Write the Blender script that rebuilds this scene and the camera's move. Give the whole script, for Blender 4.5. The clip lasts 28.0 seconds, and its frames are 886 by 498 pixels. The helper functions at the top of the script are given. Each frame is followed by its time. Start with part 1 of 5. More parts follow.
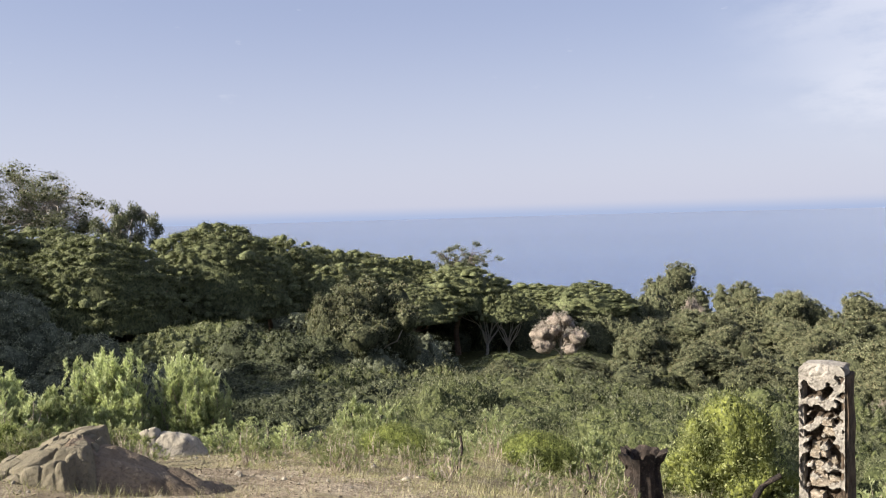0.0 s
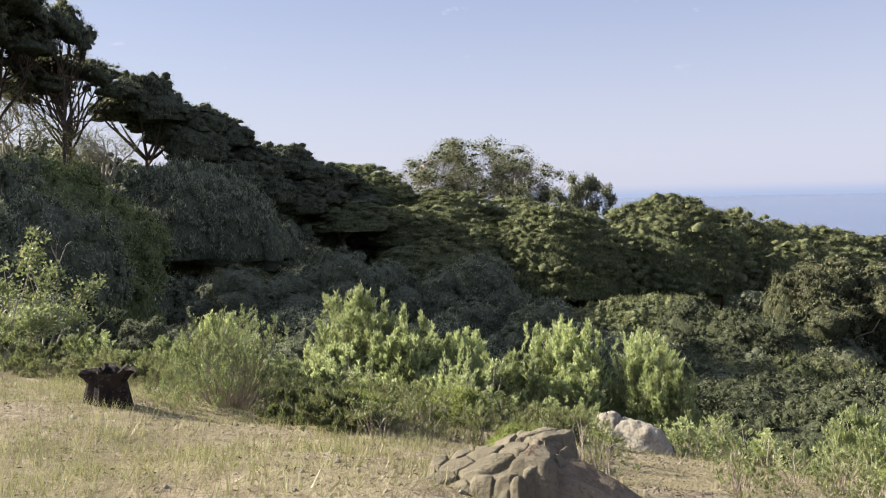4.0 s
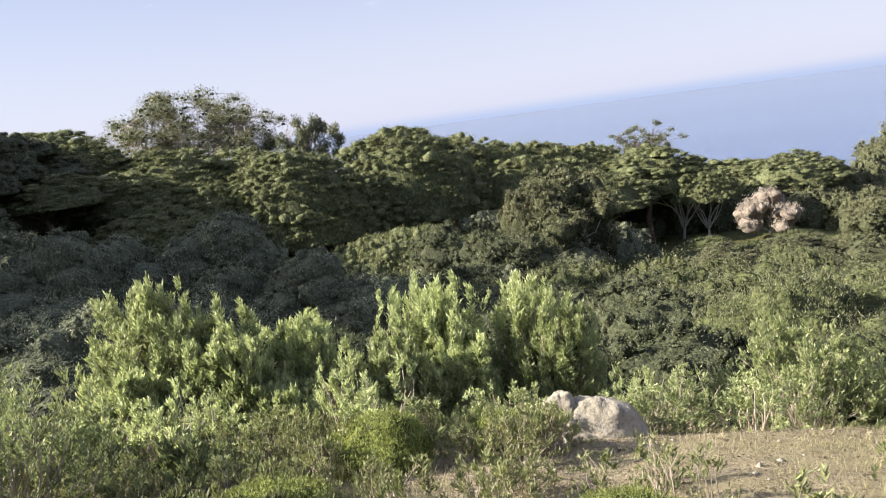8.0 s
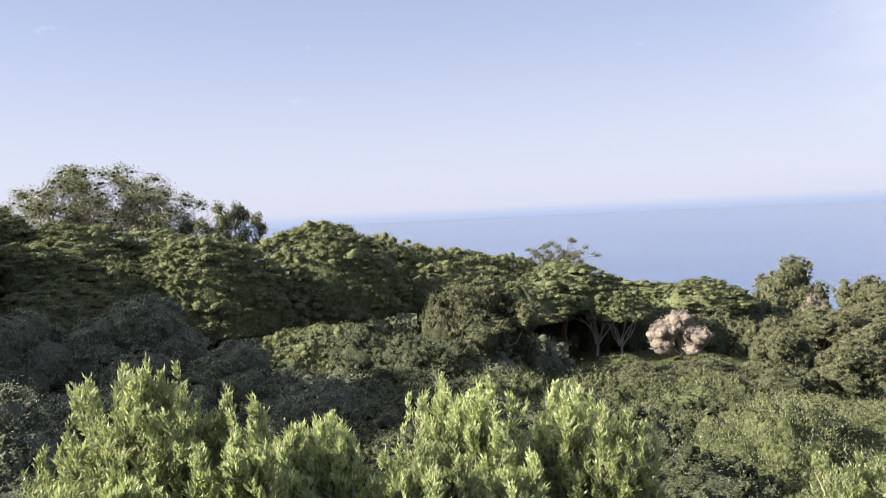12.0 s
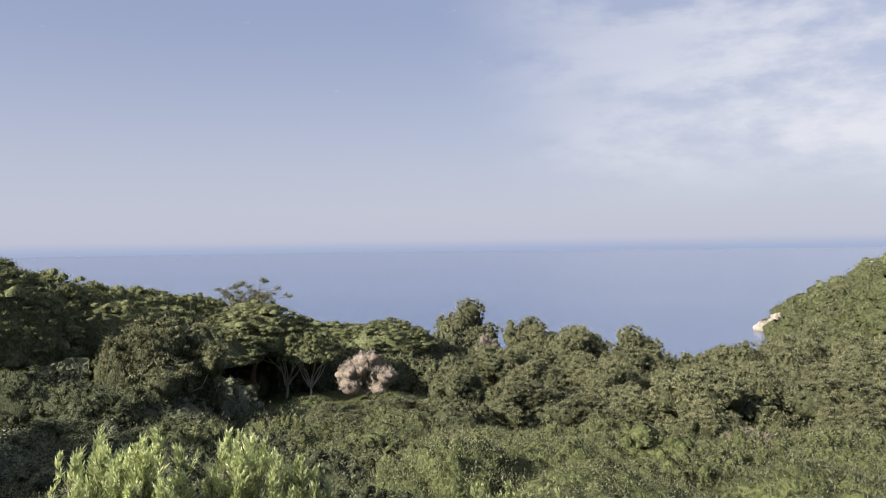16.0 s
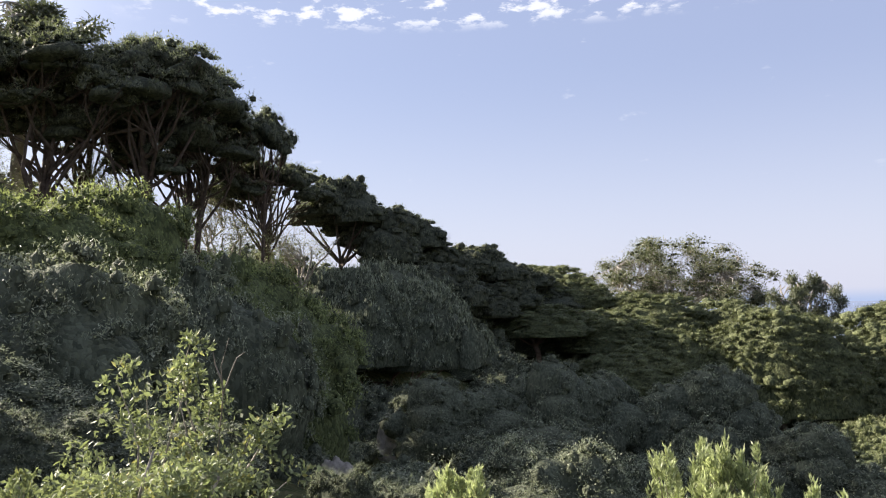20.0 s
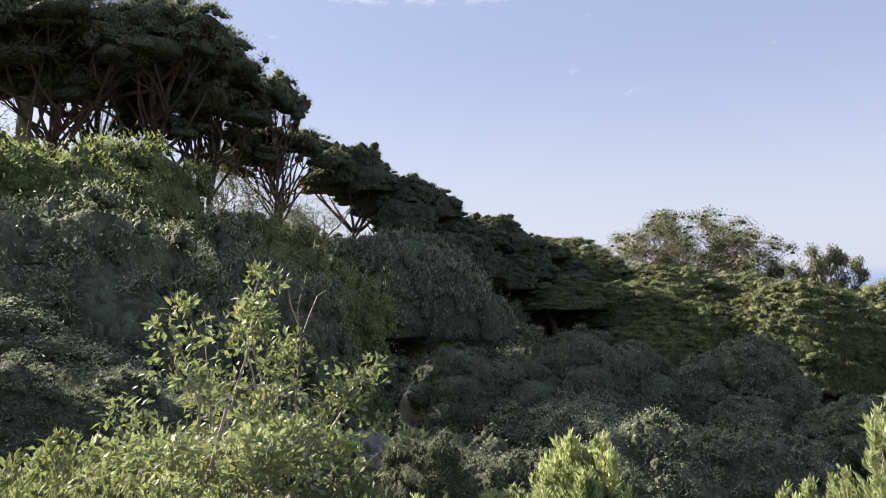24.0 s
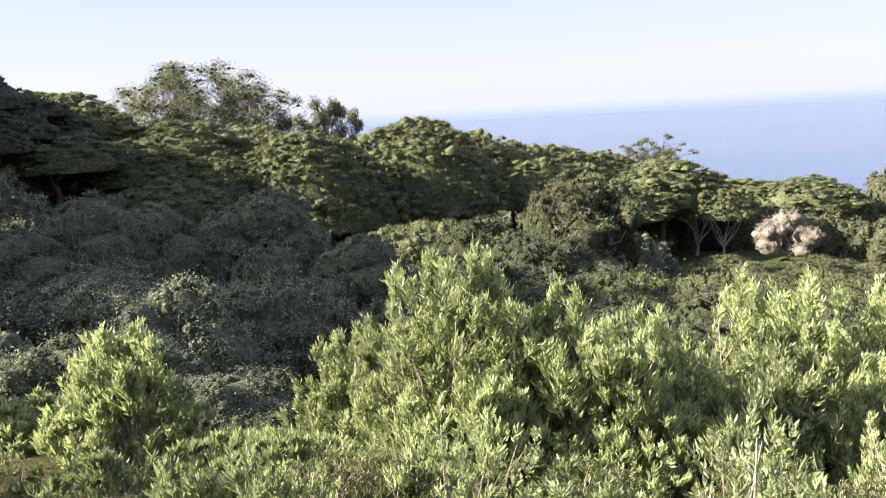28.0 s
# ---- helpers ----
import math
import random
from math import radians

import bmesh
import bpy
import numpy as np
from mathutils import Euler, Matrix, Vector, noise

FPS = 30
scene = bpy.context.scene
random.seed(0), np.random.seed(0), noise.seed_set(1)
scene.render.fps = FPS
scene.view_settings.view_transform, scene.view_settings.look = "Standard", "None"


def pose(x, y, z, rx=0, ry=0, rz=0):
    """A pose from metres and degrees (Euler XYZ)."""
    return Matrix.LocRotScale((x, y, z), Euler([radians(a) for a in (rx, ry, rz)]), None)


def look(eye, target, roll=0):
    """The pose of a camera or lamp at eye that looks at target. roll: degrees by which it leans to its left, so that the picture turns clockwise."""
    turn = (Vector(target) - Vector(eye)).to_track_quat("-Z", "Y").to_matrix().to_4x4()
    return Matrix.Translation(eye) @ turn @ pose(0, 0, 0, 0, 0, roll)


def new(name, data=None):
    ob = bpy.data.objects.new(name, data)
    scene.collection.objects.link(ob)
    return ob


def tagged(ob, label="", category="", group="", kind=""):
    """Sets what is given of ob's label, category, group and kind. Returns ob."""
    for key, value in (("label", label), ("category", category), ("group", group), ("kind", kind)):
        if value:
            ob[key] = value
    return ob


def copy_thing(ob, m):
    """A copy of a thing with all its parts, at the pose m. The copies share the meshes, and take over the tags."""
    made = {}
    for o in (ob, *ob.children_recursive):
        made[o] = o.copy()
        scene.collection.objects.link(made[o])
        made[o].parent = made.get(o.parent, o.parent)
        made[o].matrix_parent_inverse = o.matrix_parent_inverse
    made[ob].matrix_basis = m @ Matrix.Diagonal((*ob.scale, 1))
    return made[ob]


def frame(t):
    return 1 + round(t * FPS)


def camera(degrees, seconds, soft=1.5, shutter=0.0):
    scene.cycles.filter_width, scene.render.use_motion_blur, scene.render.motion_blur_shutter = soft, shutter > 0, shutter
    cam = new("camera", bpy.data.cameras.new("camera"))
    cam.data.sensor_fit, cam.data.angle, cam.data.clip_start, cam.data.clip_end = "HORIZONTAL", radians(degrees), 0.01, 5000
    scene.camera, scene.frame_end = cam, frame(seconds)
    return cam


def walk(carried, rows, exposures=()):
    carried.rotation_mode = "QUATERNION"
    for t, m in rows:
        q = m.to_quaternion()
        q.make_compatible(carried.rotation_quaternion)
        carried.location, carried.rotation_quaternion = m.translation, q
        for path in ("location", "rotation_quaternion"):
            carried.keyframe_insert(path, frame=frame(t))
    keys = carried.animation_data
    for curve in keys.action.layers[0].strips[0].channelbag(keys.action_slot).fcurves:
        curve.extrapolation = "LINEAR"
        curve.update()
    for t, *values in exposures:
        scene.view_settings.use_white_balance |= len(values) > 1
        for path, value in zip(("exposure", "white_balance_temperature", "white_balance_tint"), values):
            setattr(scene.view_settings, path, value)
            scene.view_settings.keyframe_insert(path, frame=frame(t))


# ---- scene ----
cam = camera(58.2, 28.0, soft=1.1)
PATH = [
    (0, (0.933, 6.317, -0.398), (0.608, 8.288, -0.494), -1.6),
    (0.5, (0.942, 6.364, -0.434), (0.603, 8.333, -0.53), -1.5),
    (1, (1.06, 6.396, -0.432), (0.664, 8.354, -0.526), -1.2),
    (1.5, (1.049, 6.448, -0.445), (0.533, 8.378, -0.545), -0.9),
    (2, (0.826, 6.726, -0.501), (0.123, 8.595, -0.615), -0.4),
    (2.5, (0.629, 6.918, -0.48), (-0.292, 8.689, -0.614), 0.2),
    (3, (0.438, 7.263, -0.516), (-0.686, 8.911, -0.659), 0.2),
    (3.5, (0.195, 7.558, -0.549), (-1.084, 9.09, -0.679), -0.1),
    (5.5, (-1.408, 8.707, -0.62), (-2.662, 10.253, -0.813), -5.3),
    (6, (-1.778, 8.924, -0.658), (-2.91, 10.555, -0.9), -6.1),
    (6.5, (-2.278, 9.151, -0.683), (-3.283, 10.859, -0.952), -6.5),
    (7, (-2.735, 9.425, -0.7), (-3.627, 11.192, -0.985), -7.0),
    (7.5, (-3.084, 9.655, -0.681), (-3.884, 11.462, -0.986), -7.5),
    (8, (-3.418, 9.789, -0.666), (-4.149, 11.622, -0.993), -7.8),
    (8.5, (-3.669, 9.891, -0.68), (-4.351, 11.74, -1.023), -7.7),
    (9, (-3.962, 10.054, -0.707), (-4.615, 11.914, -1.044), -7.2),
    (9.5, (-4.369, 10.15, -0.734), (-5.029, 12.012, -1.044), -6.4),
    (10, (-4.635, 10.203, -0.725), (-5.331, 12.057, -1.002), -5.6),
    (10.5, (-4.878, 10.329, -0.736), (-5.616, 12.171, -0.985), -4.9),
    (11, (-5.204, 10.354, -0.809), (-5.954, 12.196, -1.02), -4.3),
    (11.5, (-5.469, 10.413, -0.797), (-6.15, 12.287, -0.953), -3.4),
    (12, (-5.554, 10.567, -0.787), (-6.051, 12.502, -0.879), -2.7),
    (12.5, (-5.522, 10.615, -0.743), (-5.743, 12.603, -0.78), -1.8),
    (13, (-5.441, 10.646, -0.752), (-5.34, 12.644, -0.76), -1.0),
    (13.5, (-5.301, 10.255, -0.671), (-4.901, 12.214, -0.68), -0.5),
    (15.5, (-5.374, 10.759, -0.8), (-4.875, 12.696, -0.814), -0.4),
    (16, (-5.37, 10.562, -0.73), (-5.11, 12.545, -0.743), -0.7),
    (16.5, (-5.39, 10.549, -0.75), (-5.384, 12.549, -0.754), -1.2),
    (17, (-5.439, 10.651, -0.75), (-5.683, 12.637, -0.744), -1.0),
    (17.5, (-5.451, 10.623, -0.742), (-5.951, 12.559, -0.713), -1.2),
    (18, (-5.502, 10.603, -0.722), (-6.273, 12.447, -0.66), -1.5),
    (18.5, (-5.543, 10.564, -0.71), (-6.59, 12.265, -0.612), -1.6),
    (19, (-5.605, 10.584, -0.721), (-6.9, 12.103, -0.596), -1.6),
    (19.5, (-5.726, 10.703, -0.749), (-7.215, 12.032, -0.613), -1.7),
    (20, (-5.75, 10.667, -0.755), (-7.355, 11.853, -0.619), -1.5),
    (20.5, (-5.829, 10.638, -0.783), (-7.489, 11.745, -0.651), -1.0),
    (22.5, (-6.931, 10.65, -1.103), (-8.571, 11.786, -0.961), -0.6),
    (23, (-7.327, 10.72, -1.144), (-8.958, 11.87, -1.015), -0.6),
    (23.5, (-7.686, 10.81, -1.177), (-9.303, 11.981, -1.07), -0.8),
    (24, (-8.006, 10.818, -1.192), (-9.62, 11.998, -1.117), -1.3),
    (24.5, (-8.228, 10.838, -1.083), (-9.848, 12.011, -1.054), -2.0),
    (25, (-8.48, 10.934, -1.083), (-10.105, 12.099, -1.128), -2.8),
    (25.5, (-8.597, 10.965, -1.039), (-10.22, 12.125, -1.185), -3.5),
    (26, (-8.611, 10.995, -1.05), (-10.196, 12.187, -1.307), -3.7),
    (26.5, (-8.568, 11.046, -1.064), (-10.054, 12.341, -1.407), -3.7),
    (27, (-8.533, 11.086, -1.067), (-9.839, 12.553, -1.448), -3.5),
    (27.5, (-8.4, 10.998, -1.034), (-9.439, 12.666, -1.405), -3.1),
    (28, (-8.302, 10.982, -0.999), (-8.991, 12.83, -1.333), -3.1),
]
walk(cam, [(t, look(eye, target, roll)) for t, eye, target, roll in PATH],
     [(0, 1.36), (3, 1.45), (6, 1.52), (8, 1.66), (10, 1.7), (11.5, 1.7), (12, 1.62), (13, 1.34), (13.5, 1.28), (16, 1.14), (17, 1.25), (19, 1.5), (20, 1.58), (23, 1.55), (25, 1.58), (26, 1.7), (27, 1.92), (28, 1.92)])

# ---- world, sun, exposure ----
SUN_AZ, SUN_EL = -114.0, 28.0  # degrees from +y towards +x, and above the horizon


def heading(az, el=0.0):
    a, e = radians(az), radians(el)
    return Vector((math.sin(a) * math.cos(e), math.cos(a) * math.cos(e), math.sin(e)))


class Nodes:
    """A short hand for node trees."""

    def __init__(self, tree):
        self.tree = tree
        tree.nodes.clear()

    def add(self, kind, inputs=(), **settings):
        n = self.tree.nodes.new(kind)
        for k, v in settings.items():
            setattr(n, k, v)
        for k, v in dict(inputs).items():
            if isinstance(v, bpy.types.NodeSocket):
                self.tree.links.new(v, n.inputs[k])
            else:
                n.inputs[k].default_value = v
        return n

    def math(self, op, a, b=0.0, c=0.0):
        return self.add("ShaderNodeMath", {0: a, 1: b, 2: c}, operation=op).outputs[0]

    def mix(self, fac, a, b, blend="MIX"):
        n = self.add("ShaderNodeMix", {0: fac}, data_type="RGBA", blend_type=blend)
        for k, v in ((6, a), (7, b)):
            if isinstance(v, bpy.types.NodeSocket):
                self.tree.links.new(v, n.inputs[k])
            else:
                n.inputs[k].default_value = (*v, 1.0)
        return n.outputs[2]

    def noise(self, vec, scale, detail=3.0, rough=0.55):
        return self.add("ShaderNodeTexNoise", {"Vector": vec, "Scale": scale, "Detail": detail, "Roughness": rough}).outputs[0]

    def step(self, v, lo, hi):
        return self.add("ShaderNodeMapRange", {0: v, 1: lo, 2: hi, 3: 0.0, 4: 1.0}, interpolation_type="SMOOTHSTEP").outputs[0]


def make_world():
    w = bpy.data.worlds.new("sky")
    scene.world = w
    w.use_nodes = True
    n = Nodes(w.node_tree)
    sky = n.add("ShaderNodeTexSky", sky_type="NISHITA", sun_disc=False, sun_elevation=radians(SUN_EL),
                sun_rotation=radians(SUN_AZ), air_density=1.0, dust_density=SKY_DUST, ozone_density=1.6, altitude=100.0)
    co = n.add("ShaderNodeTexCoord").outputs["Generated"]
    xyz = n.add("ShaderNodeSeparateXYZ", {0: co})
    el = xyz.outputs[2]
    flat = n.add("ShaderNodeMapping", {0: co, 3: (1.0, 1.0, 2.6)}).outputs[0]
    # soft bank of thin cloud to the right
    d = n.add("ShaderNodeVectorMath", {0: co, 1: heading(43, 13)}, operation="DOT_PRODUCT").outputs[1]
    near = n.step(n.math("MULTIPLY_ADD", n.noise(flat, 2.2, 3.0), 0.16, d), 0.90, 1.10)
    soft = n.step(n.noise(flat, 5.0, 6.0, 0.62), 0.36, 0.60)
    bank = n.math("MULTIPLY", near, n.math("MULTIPLY", n.math("MULTIPLY_ADD", soft, 0.75, 0.25), n.step(el, 0.03, 0.12)))
    # broken small puffs high to the left
    d2 = n.add("ShaderNodeVectorMath", {0: co, 1: heading(-50, 22.5)}, operation="DOT_PRODUCT").outputs[1]
    band = n.math("MULTIPLY", n.step(el, 0.325, 0.345), n.step(d2, 0.90, 0.95))
    puff = n.step(n.noise(flat, 24.0, 5.0, 0.62), 0.50, 0.62)
    puffs = n.math("MULTIPLY", band, puff)
    few = n.math("MULTIPLY", n.step(n.noise(flat, 17.0, 4.0, 0.6), 0.66, 0.78), n.math("MULTIPLY", n.step(el, 0.1, 0.2), 0.3))
    cover = n.math("MAXIMUM", n.math("MAXIMUM", n.math("MULTIPLY", bank, 0.85), n.math("MULTIPLY", puffs, 0.8)), few)
    haze = n.math("MULTIPLY", n.math("SUBTRACT", 1.0, n.step(el, -0.02, 0.30)), 0.62)
    base = n.mix(0.55, sky.outputs[0], SKY_TINT)
    hazy = n.mix(haze, base, SKY_HAZE)
    # the wide bright haze round the sun, behind the walker's left shoulder
    d3 = n.add("ShaderNodeVectorMath", {0: co, 1: heading(SUN_AZ, SUN_EL)}, operation="DOT_PRODUCT").outputs[1]
    glare = n.math("MULTIPLY", n.math("POWER", n.math("MAXIMUM", d3, 0.0), 26.0), SUN_HAZE)
    hazy = n.mix(1.0, hazy, n.mix(glare, (0.0, 0.0, 0.0), (60.0, 58.0, 54.0)), "ADD")
    # far water under haze, just at the horizon
    hazy = n.mix(n.math("SUBTRACT", 1.0, n.step(el, -0.0105, 0.008)), hazy, SKY_SEA)
    lit = n.mix(cover, hazy, SKY_CLOUD)
    lit = n.mix(1.0, lit, (0.78, 0.78, 0.78), "MULTIPLY")
    bg = n.add("ShaderNodeBackground", {0: lit, 1: SKY_STRENGTH})
    n.add("ShaderNodeOutputWorld", {0: bg.outputs[0]})


SKY_STRENGTH, SKY_DUST, SUN_HAZE = 0.05, 1.4, 2.0
SKY_SEA = (4.2, 5.1, 7.4)
SKY_TINT, SKY_HAZE, SKY_CLOUD = (5.4, 6.0, 8.9), (7.5, 7.6, 8.8), (9.8, 9.8, 10.5)
make_world()
sun = new("sun", bpy.data.lights.new("sun", "SUN"))
sun.data.energy, sun.data.angle, sun.data.color = 5.0, radians(0.5), (1.0, 0.91, 0.78)
sun.matrix_world = look(heading(SUN_AZ, SUN_EL) * 60, (0, 0, 0))


# ---- materials ----
def material(name):
    m = bpy.data.materials.new(name)
    m.use_nodes = True
    return m, Nodes(m.node_tree)


def leaf_material(name, dark, light, passing=0.35, old=None, gloss=0.25, glow=(0.21, 0.26, 0.06)):
    m, n = material(name)
    isl = n.add("ShaderNodeNewGeometry").outputs["Random Per Island"]
    ob = n.add("ShaderNodeObjectInfo")
    co = n.add("ShaderNodeTexCoord").outputs["Object"]
    patch = n.noise(co, 0.9, 3.0)
    f = n.math("MULTIPLY_ADD", isl, 0.95, n.math("MULTIPLY_ADD", patch, 1.1, -0.52))
    col = n.mix(n.step(f, 0.0, 1.0), dark, light)
    col = n.mix(n.math("MULTIPLY", n.step(n.noise(co, 9.0, 4.0, 0.7), 0.42, 0.62), 0.5), col, [v * 0.4 for v in dark])
    land = n.noise(n.add("ShaderNodeNewGeometry").outputs["Position"], 0.055, 3.0)
    col = n.mix(n.math("MULTIPLY", n.step(land, 0.42, 0.62), 0.30), col, [0.55 * a + 0.35 * b for a, b in zip(light, (0.20, 0.17, 0.09))])
    if old:
        col = n.mix(n.step(isl, 0.93, 0.95), col, old)
    tone = n.math("MULTIPLY_ADD", ob.outputs["Random"], 0.5, 0.75)
    col = n.add("ShaderNodeHueSaturation", {"Color": col, "Value": tone, "Saturation": 0.95, "Hue": 0.5}).outputs[0]
    p = n.add("ShaderNodeBsdfPrincipled", {"Base Color": col, "Roughness": 0.5, "Specular IOR Level": gloss})
    t = n.add("ShaderNodeBsdfTranslucent", {"Color": n.mix(0.5, col, glow)})
    s = n.add("ShaderNodeMixShader", {0: passing, 1: p.outputs[0], 2: t.outputs[0]})
    n.add("ShaderNodeOutputMaterial", {0: s.outputs[0]})
    return m


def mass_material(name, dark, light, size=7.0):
    """Dense small foliage seen as one mass: leaf-sized cells of varied green with relief, toned down for the shade
    between leaves.
    """
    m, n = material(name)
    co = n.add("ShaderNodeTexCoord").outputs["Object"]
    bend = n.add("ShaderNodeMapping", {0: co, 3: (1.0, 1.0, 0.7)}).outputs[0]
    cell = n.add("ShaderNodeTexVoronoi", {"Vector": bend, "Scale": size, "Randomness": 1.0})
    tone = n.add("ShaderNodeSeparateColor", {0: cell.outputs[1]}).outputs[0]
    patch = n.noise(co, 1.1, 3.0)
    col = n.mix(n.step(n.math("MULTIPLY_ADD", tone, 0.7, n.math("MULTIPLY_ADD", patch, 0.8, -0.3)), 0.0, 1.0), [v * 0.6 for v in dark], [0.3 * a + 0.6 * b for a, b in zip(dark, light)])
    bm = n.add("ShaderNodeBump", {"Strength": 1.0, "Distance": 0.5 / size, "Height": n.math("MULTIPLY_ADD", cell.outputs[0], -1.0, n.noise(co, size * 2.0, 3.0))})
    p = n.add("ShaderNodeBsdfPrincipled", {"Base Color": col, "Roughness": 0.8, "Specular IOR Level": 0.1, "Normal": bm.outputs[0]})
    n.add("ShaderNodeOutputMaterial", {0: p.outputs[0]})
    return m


def rough_material(name, a, b, scale, bump=0.4, fine=14.0, rough=0.9, third=None):
    m, n = material(name)
    co = n.add("ShaderNodeTexCoord").outputs["Object"]
    big, small = n.noise(co, scale, 4.0), n.noise(co, scale * fine, 5.0, 0.65)
    col = n.mix(n.step(big, 0.35, 0.65), a, b)
    col = n.mix(n.math("MULTIPLY", n.step(small, 0.45, 0.7), 0.55), col, [v * 0.55 for v in a])
    if third:
        col = n.mix(n.math("MULTIPLY", n.step(n.noise(co, scale * 3.3, 5.0, 0.7), 0.56, 0.66), 0.8), col, third)
    h = n.math("MULTIPLY_ADD", small, 0.5, big)
    bm = n.add("ShaderNodeBump", {"Strength": bump, "Distance": 0.05, "Height": h})
    p = n.add("ShaderNodeBsdfPrincipled", {"Base Color": col, "Roughness": rough, "Specular IOR Level": 0.2, "Normal": bm.outputs[0]})
    n.add("ShaderNodeOutputMaterial", {0: p.outputs[0]})
    return m


def ground_material():
    m, n = material("soil_and_dry_grass")
    co = n.add("ShaderNodeTexCoord").outputs["Object"]
    big, mid, fine = n.noise(co, 0.45, 4.0), n.noise(co, 2.2, 5.0, 0.6), n.noise(co, 24.0, 5.0, 0.7)
    soil = n.mix(n.step(mid, 0.35, 0.65), (0.25, 0.203, 0.143), (0.39, 0.328, 0.245))
    straw = n.mix(n.step(fine, 0.35, 0.65), (0.22, 0.19, 0.11), (0.37, 0.325, 0.215))
    near = n.mix(n.step(big, 0.44, 0.58), soil, straw)
    near = n.mix(n.math("MULTIPLY", n.step(fine, 0.46, 0.62), 0.55), near, (0.12, 0.088, 0.058))
    near = n.mix(n.math("MULTIPLY", n.step(n.noise(co, 7.0, 5.0, 0.7), 0.52, 0.64), 0.55), near, (0.12, 0.09, 0.06))
    y = n.add("ShaderNodeSeparateXYZ", {0: co}).outputs[1]
    wild = n.mix(n.step(mid, 0.4, 0.6), (0.045, 0.055, 0.018), (0.10, 0.095, 0.04))
    x = n.add("ShaderNodeSeparateXYZ", {0: co}).outputs[0]
    off = n.math("MAXIMUM", n.step(y, 18.5, 22.0), n.step(n.math("MULTIPLY", x, -1.0), 10.5, 14.0))
    col = n.mix(off, near, wild)
    bm = n.add("ShaderNodeBump", {"Strength": 1.0, "Distance": 0.08, "Height": n.math("MULTIPLY_ADD", fine, 0.7, mid)})
    p = n.add("ShaderNodeBsdfPrincipled", {"Base Color": col, "Roughness": 0.95, "Specular IOR Level": 0.1, "Normal": bm.outputs[0]})
    n.add("ShaderNodeOutputMaterial", {0: p.outputs[0]})
    return m


def sea_material():
    m, n = material("sea_water")
    co = n.add("ShaderNodeTexCoord").outputs["Object"]
    st = n.add("ShaderNodeMapping", {0: co, 3: (0.35, 1.0, 1.0)}).outputs[0]
    w = n.math("ADD", n.noise(st, 0.12, 6.0, 0.7), n.noise(co, 0.012, 3.0))
    col = n.mix(n.step(n.noise(st, 0.006, 4.0), 0.35, 0.7), (0.05, 0.085, 0.18), (0.07, 0.11, 0.215))
    bm = n.add("ShaderNodeBump", {"Strength": 0.32, "Distance": 1.0, "Height": w})
    p = n.add("ShaderNodeBsdfPrincipled", {"Base Color": col, "Roughness": 0.16, "IOR": 1.33, "Specular IOR Level": 0.36, "Normal": bm.outputs[0]})
    n.add("ShaderNodeOutputMaterial", {0: p.outputs[0]})
    return m


GROUND, SEA = ground_material(), sea_material()
BARK_PINE = rough_material("pine_bark", (0.16, 0.105, 0.075), (0.24, 0.17, 0.13), 3.0, 0.8)
BARK_DARK = rough_material("dark_pine_bark", (0.07, 0.052, 0.04), (0.125, 0.095, 0.075), 3.0, 0.8)
# grey bark made paler, with sunlight on the forked trunk in its colour
BARK_PALE = rough_material("sunlit_pale_bark", (0.40, 0.37, 0.32), (0.55, 0.52, 0.46), 2.5, 0.6)
BARK_GREY = rough_material("grey_bark", (0.27, 0.235, 0.19), (0.42, 0.38, 0.33), 2.5, 0.6)
TWIG = rough_material("dry_twig", (0.25, 0.20, 0.15), (0.42, 0.37, 0.30), 6.0, 0.4)
# twigs coloured near black for the shade within a crown
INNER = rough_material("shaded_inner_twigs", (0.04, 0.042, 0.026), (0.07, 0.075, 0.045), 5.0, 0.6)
CHAR = rough_material("charred_wood", (0.022, 0.018, 0.016), (0.055, 0.042, 0.035), 6.0, 0.9, third=(0.11, 0.085, 0.065))
MOUND = rough_material("brown_sandstone", (0.12, 0.105, 0.074), (0.175, 0.152, 0.108), 2.0, 0.7, 18.0)
# soil of the flank, darkened to hold the outcrop's shadow
EARTH = rough_material("shadowed_crumbling_earth", (0.13, 0.10, 0.07), (0.20, 0.158, 0.115), 3.0, 0.9, 12.0)
PALE = rough_material("pale_limestone", (0.25, 0.225, 0.18), (0.34, 0.31, 0.255), 2.4, 0.7, 12.0, third=(0.12, 0.105, 0.085))
CLIFF = rough_material("cliff_limestone", (0.24, 0.215, 0.18), (0.34, 0.31, 0.265), 0.16, 0.8, 9.0)
PLASTER = rough_material("weathered_lime_plaster", (0.20, 0.185, 0.16), (0.31, 0.285, 0.25), 5.0, 0.8, 9.0, third=(0.12, 0.105, 0.085))
RUBBLE = rough_material("rubble_stone", (0.27, 0.22, 0.165), (0.43, 0.38, 0.31), 4.0, 0.8, 8.0, third=(0.16, 0.115, 0.075))
# mortar dark enough to stand for shade in hollows and on the right side
SHADE_MORTAR = rough_material("shade_dark_mortar", (0.07, 0.052, 0.038), (0.13, 0.098, 0.07), 9.0, 0.9)
PINE = leaf_material("pine_needles", (0.086, 0.099, 0.045), (0.215, 0.222, 0.105), 0.24)
PINE_DARK = leaf_material("dark_pine_needles", (0.10, 0.11, 0.08), (0.25, 0.26, 0.18), 0.34)
EUC = leaf_material("eucalyptus_leaves", (0.092, 0.102, 0.055), (0.26, 0.26, 0.145), 0.2, (0.2, 0.15, 0.08))
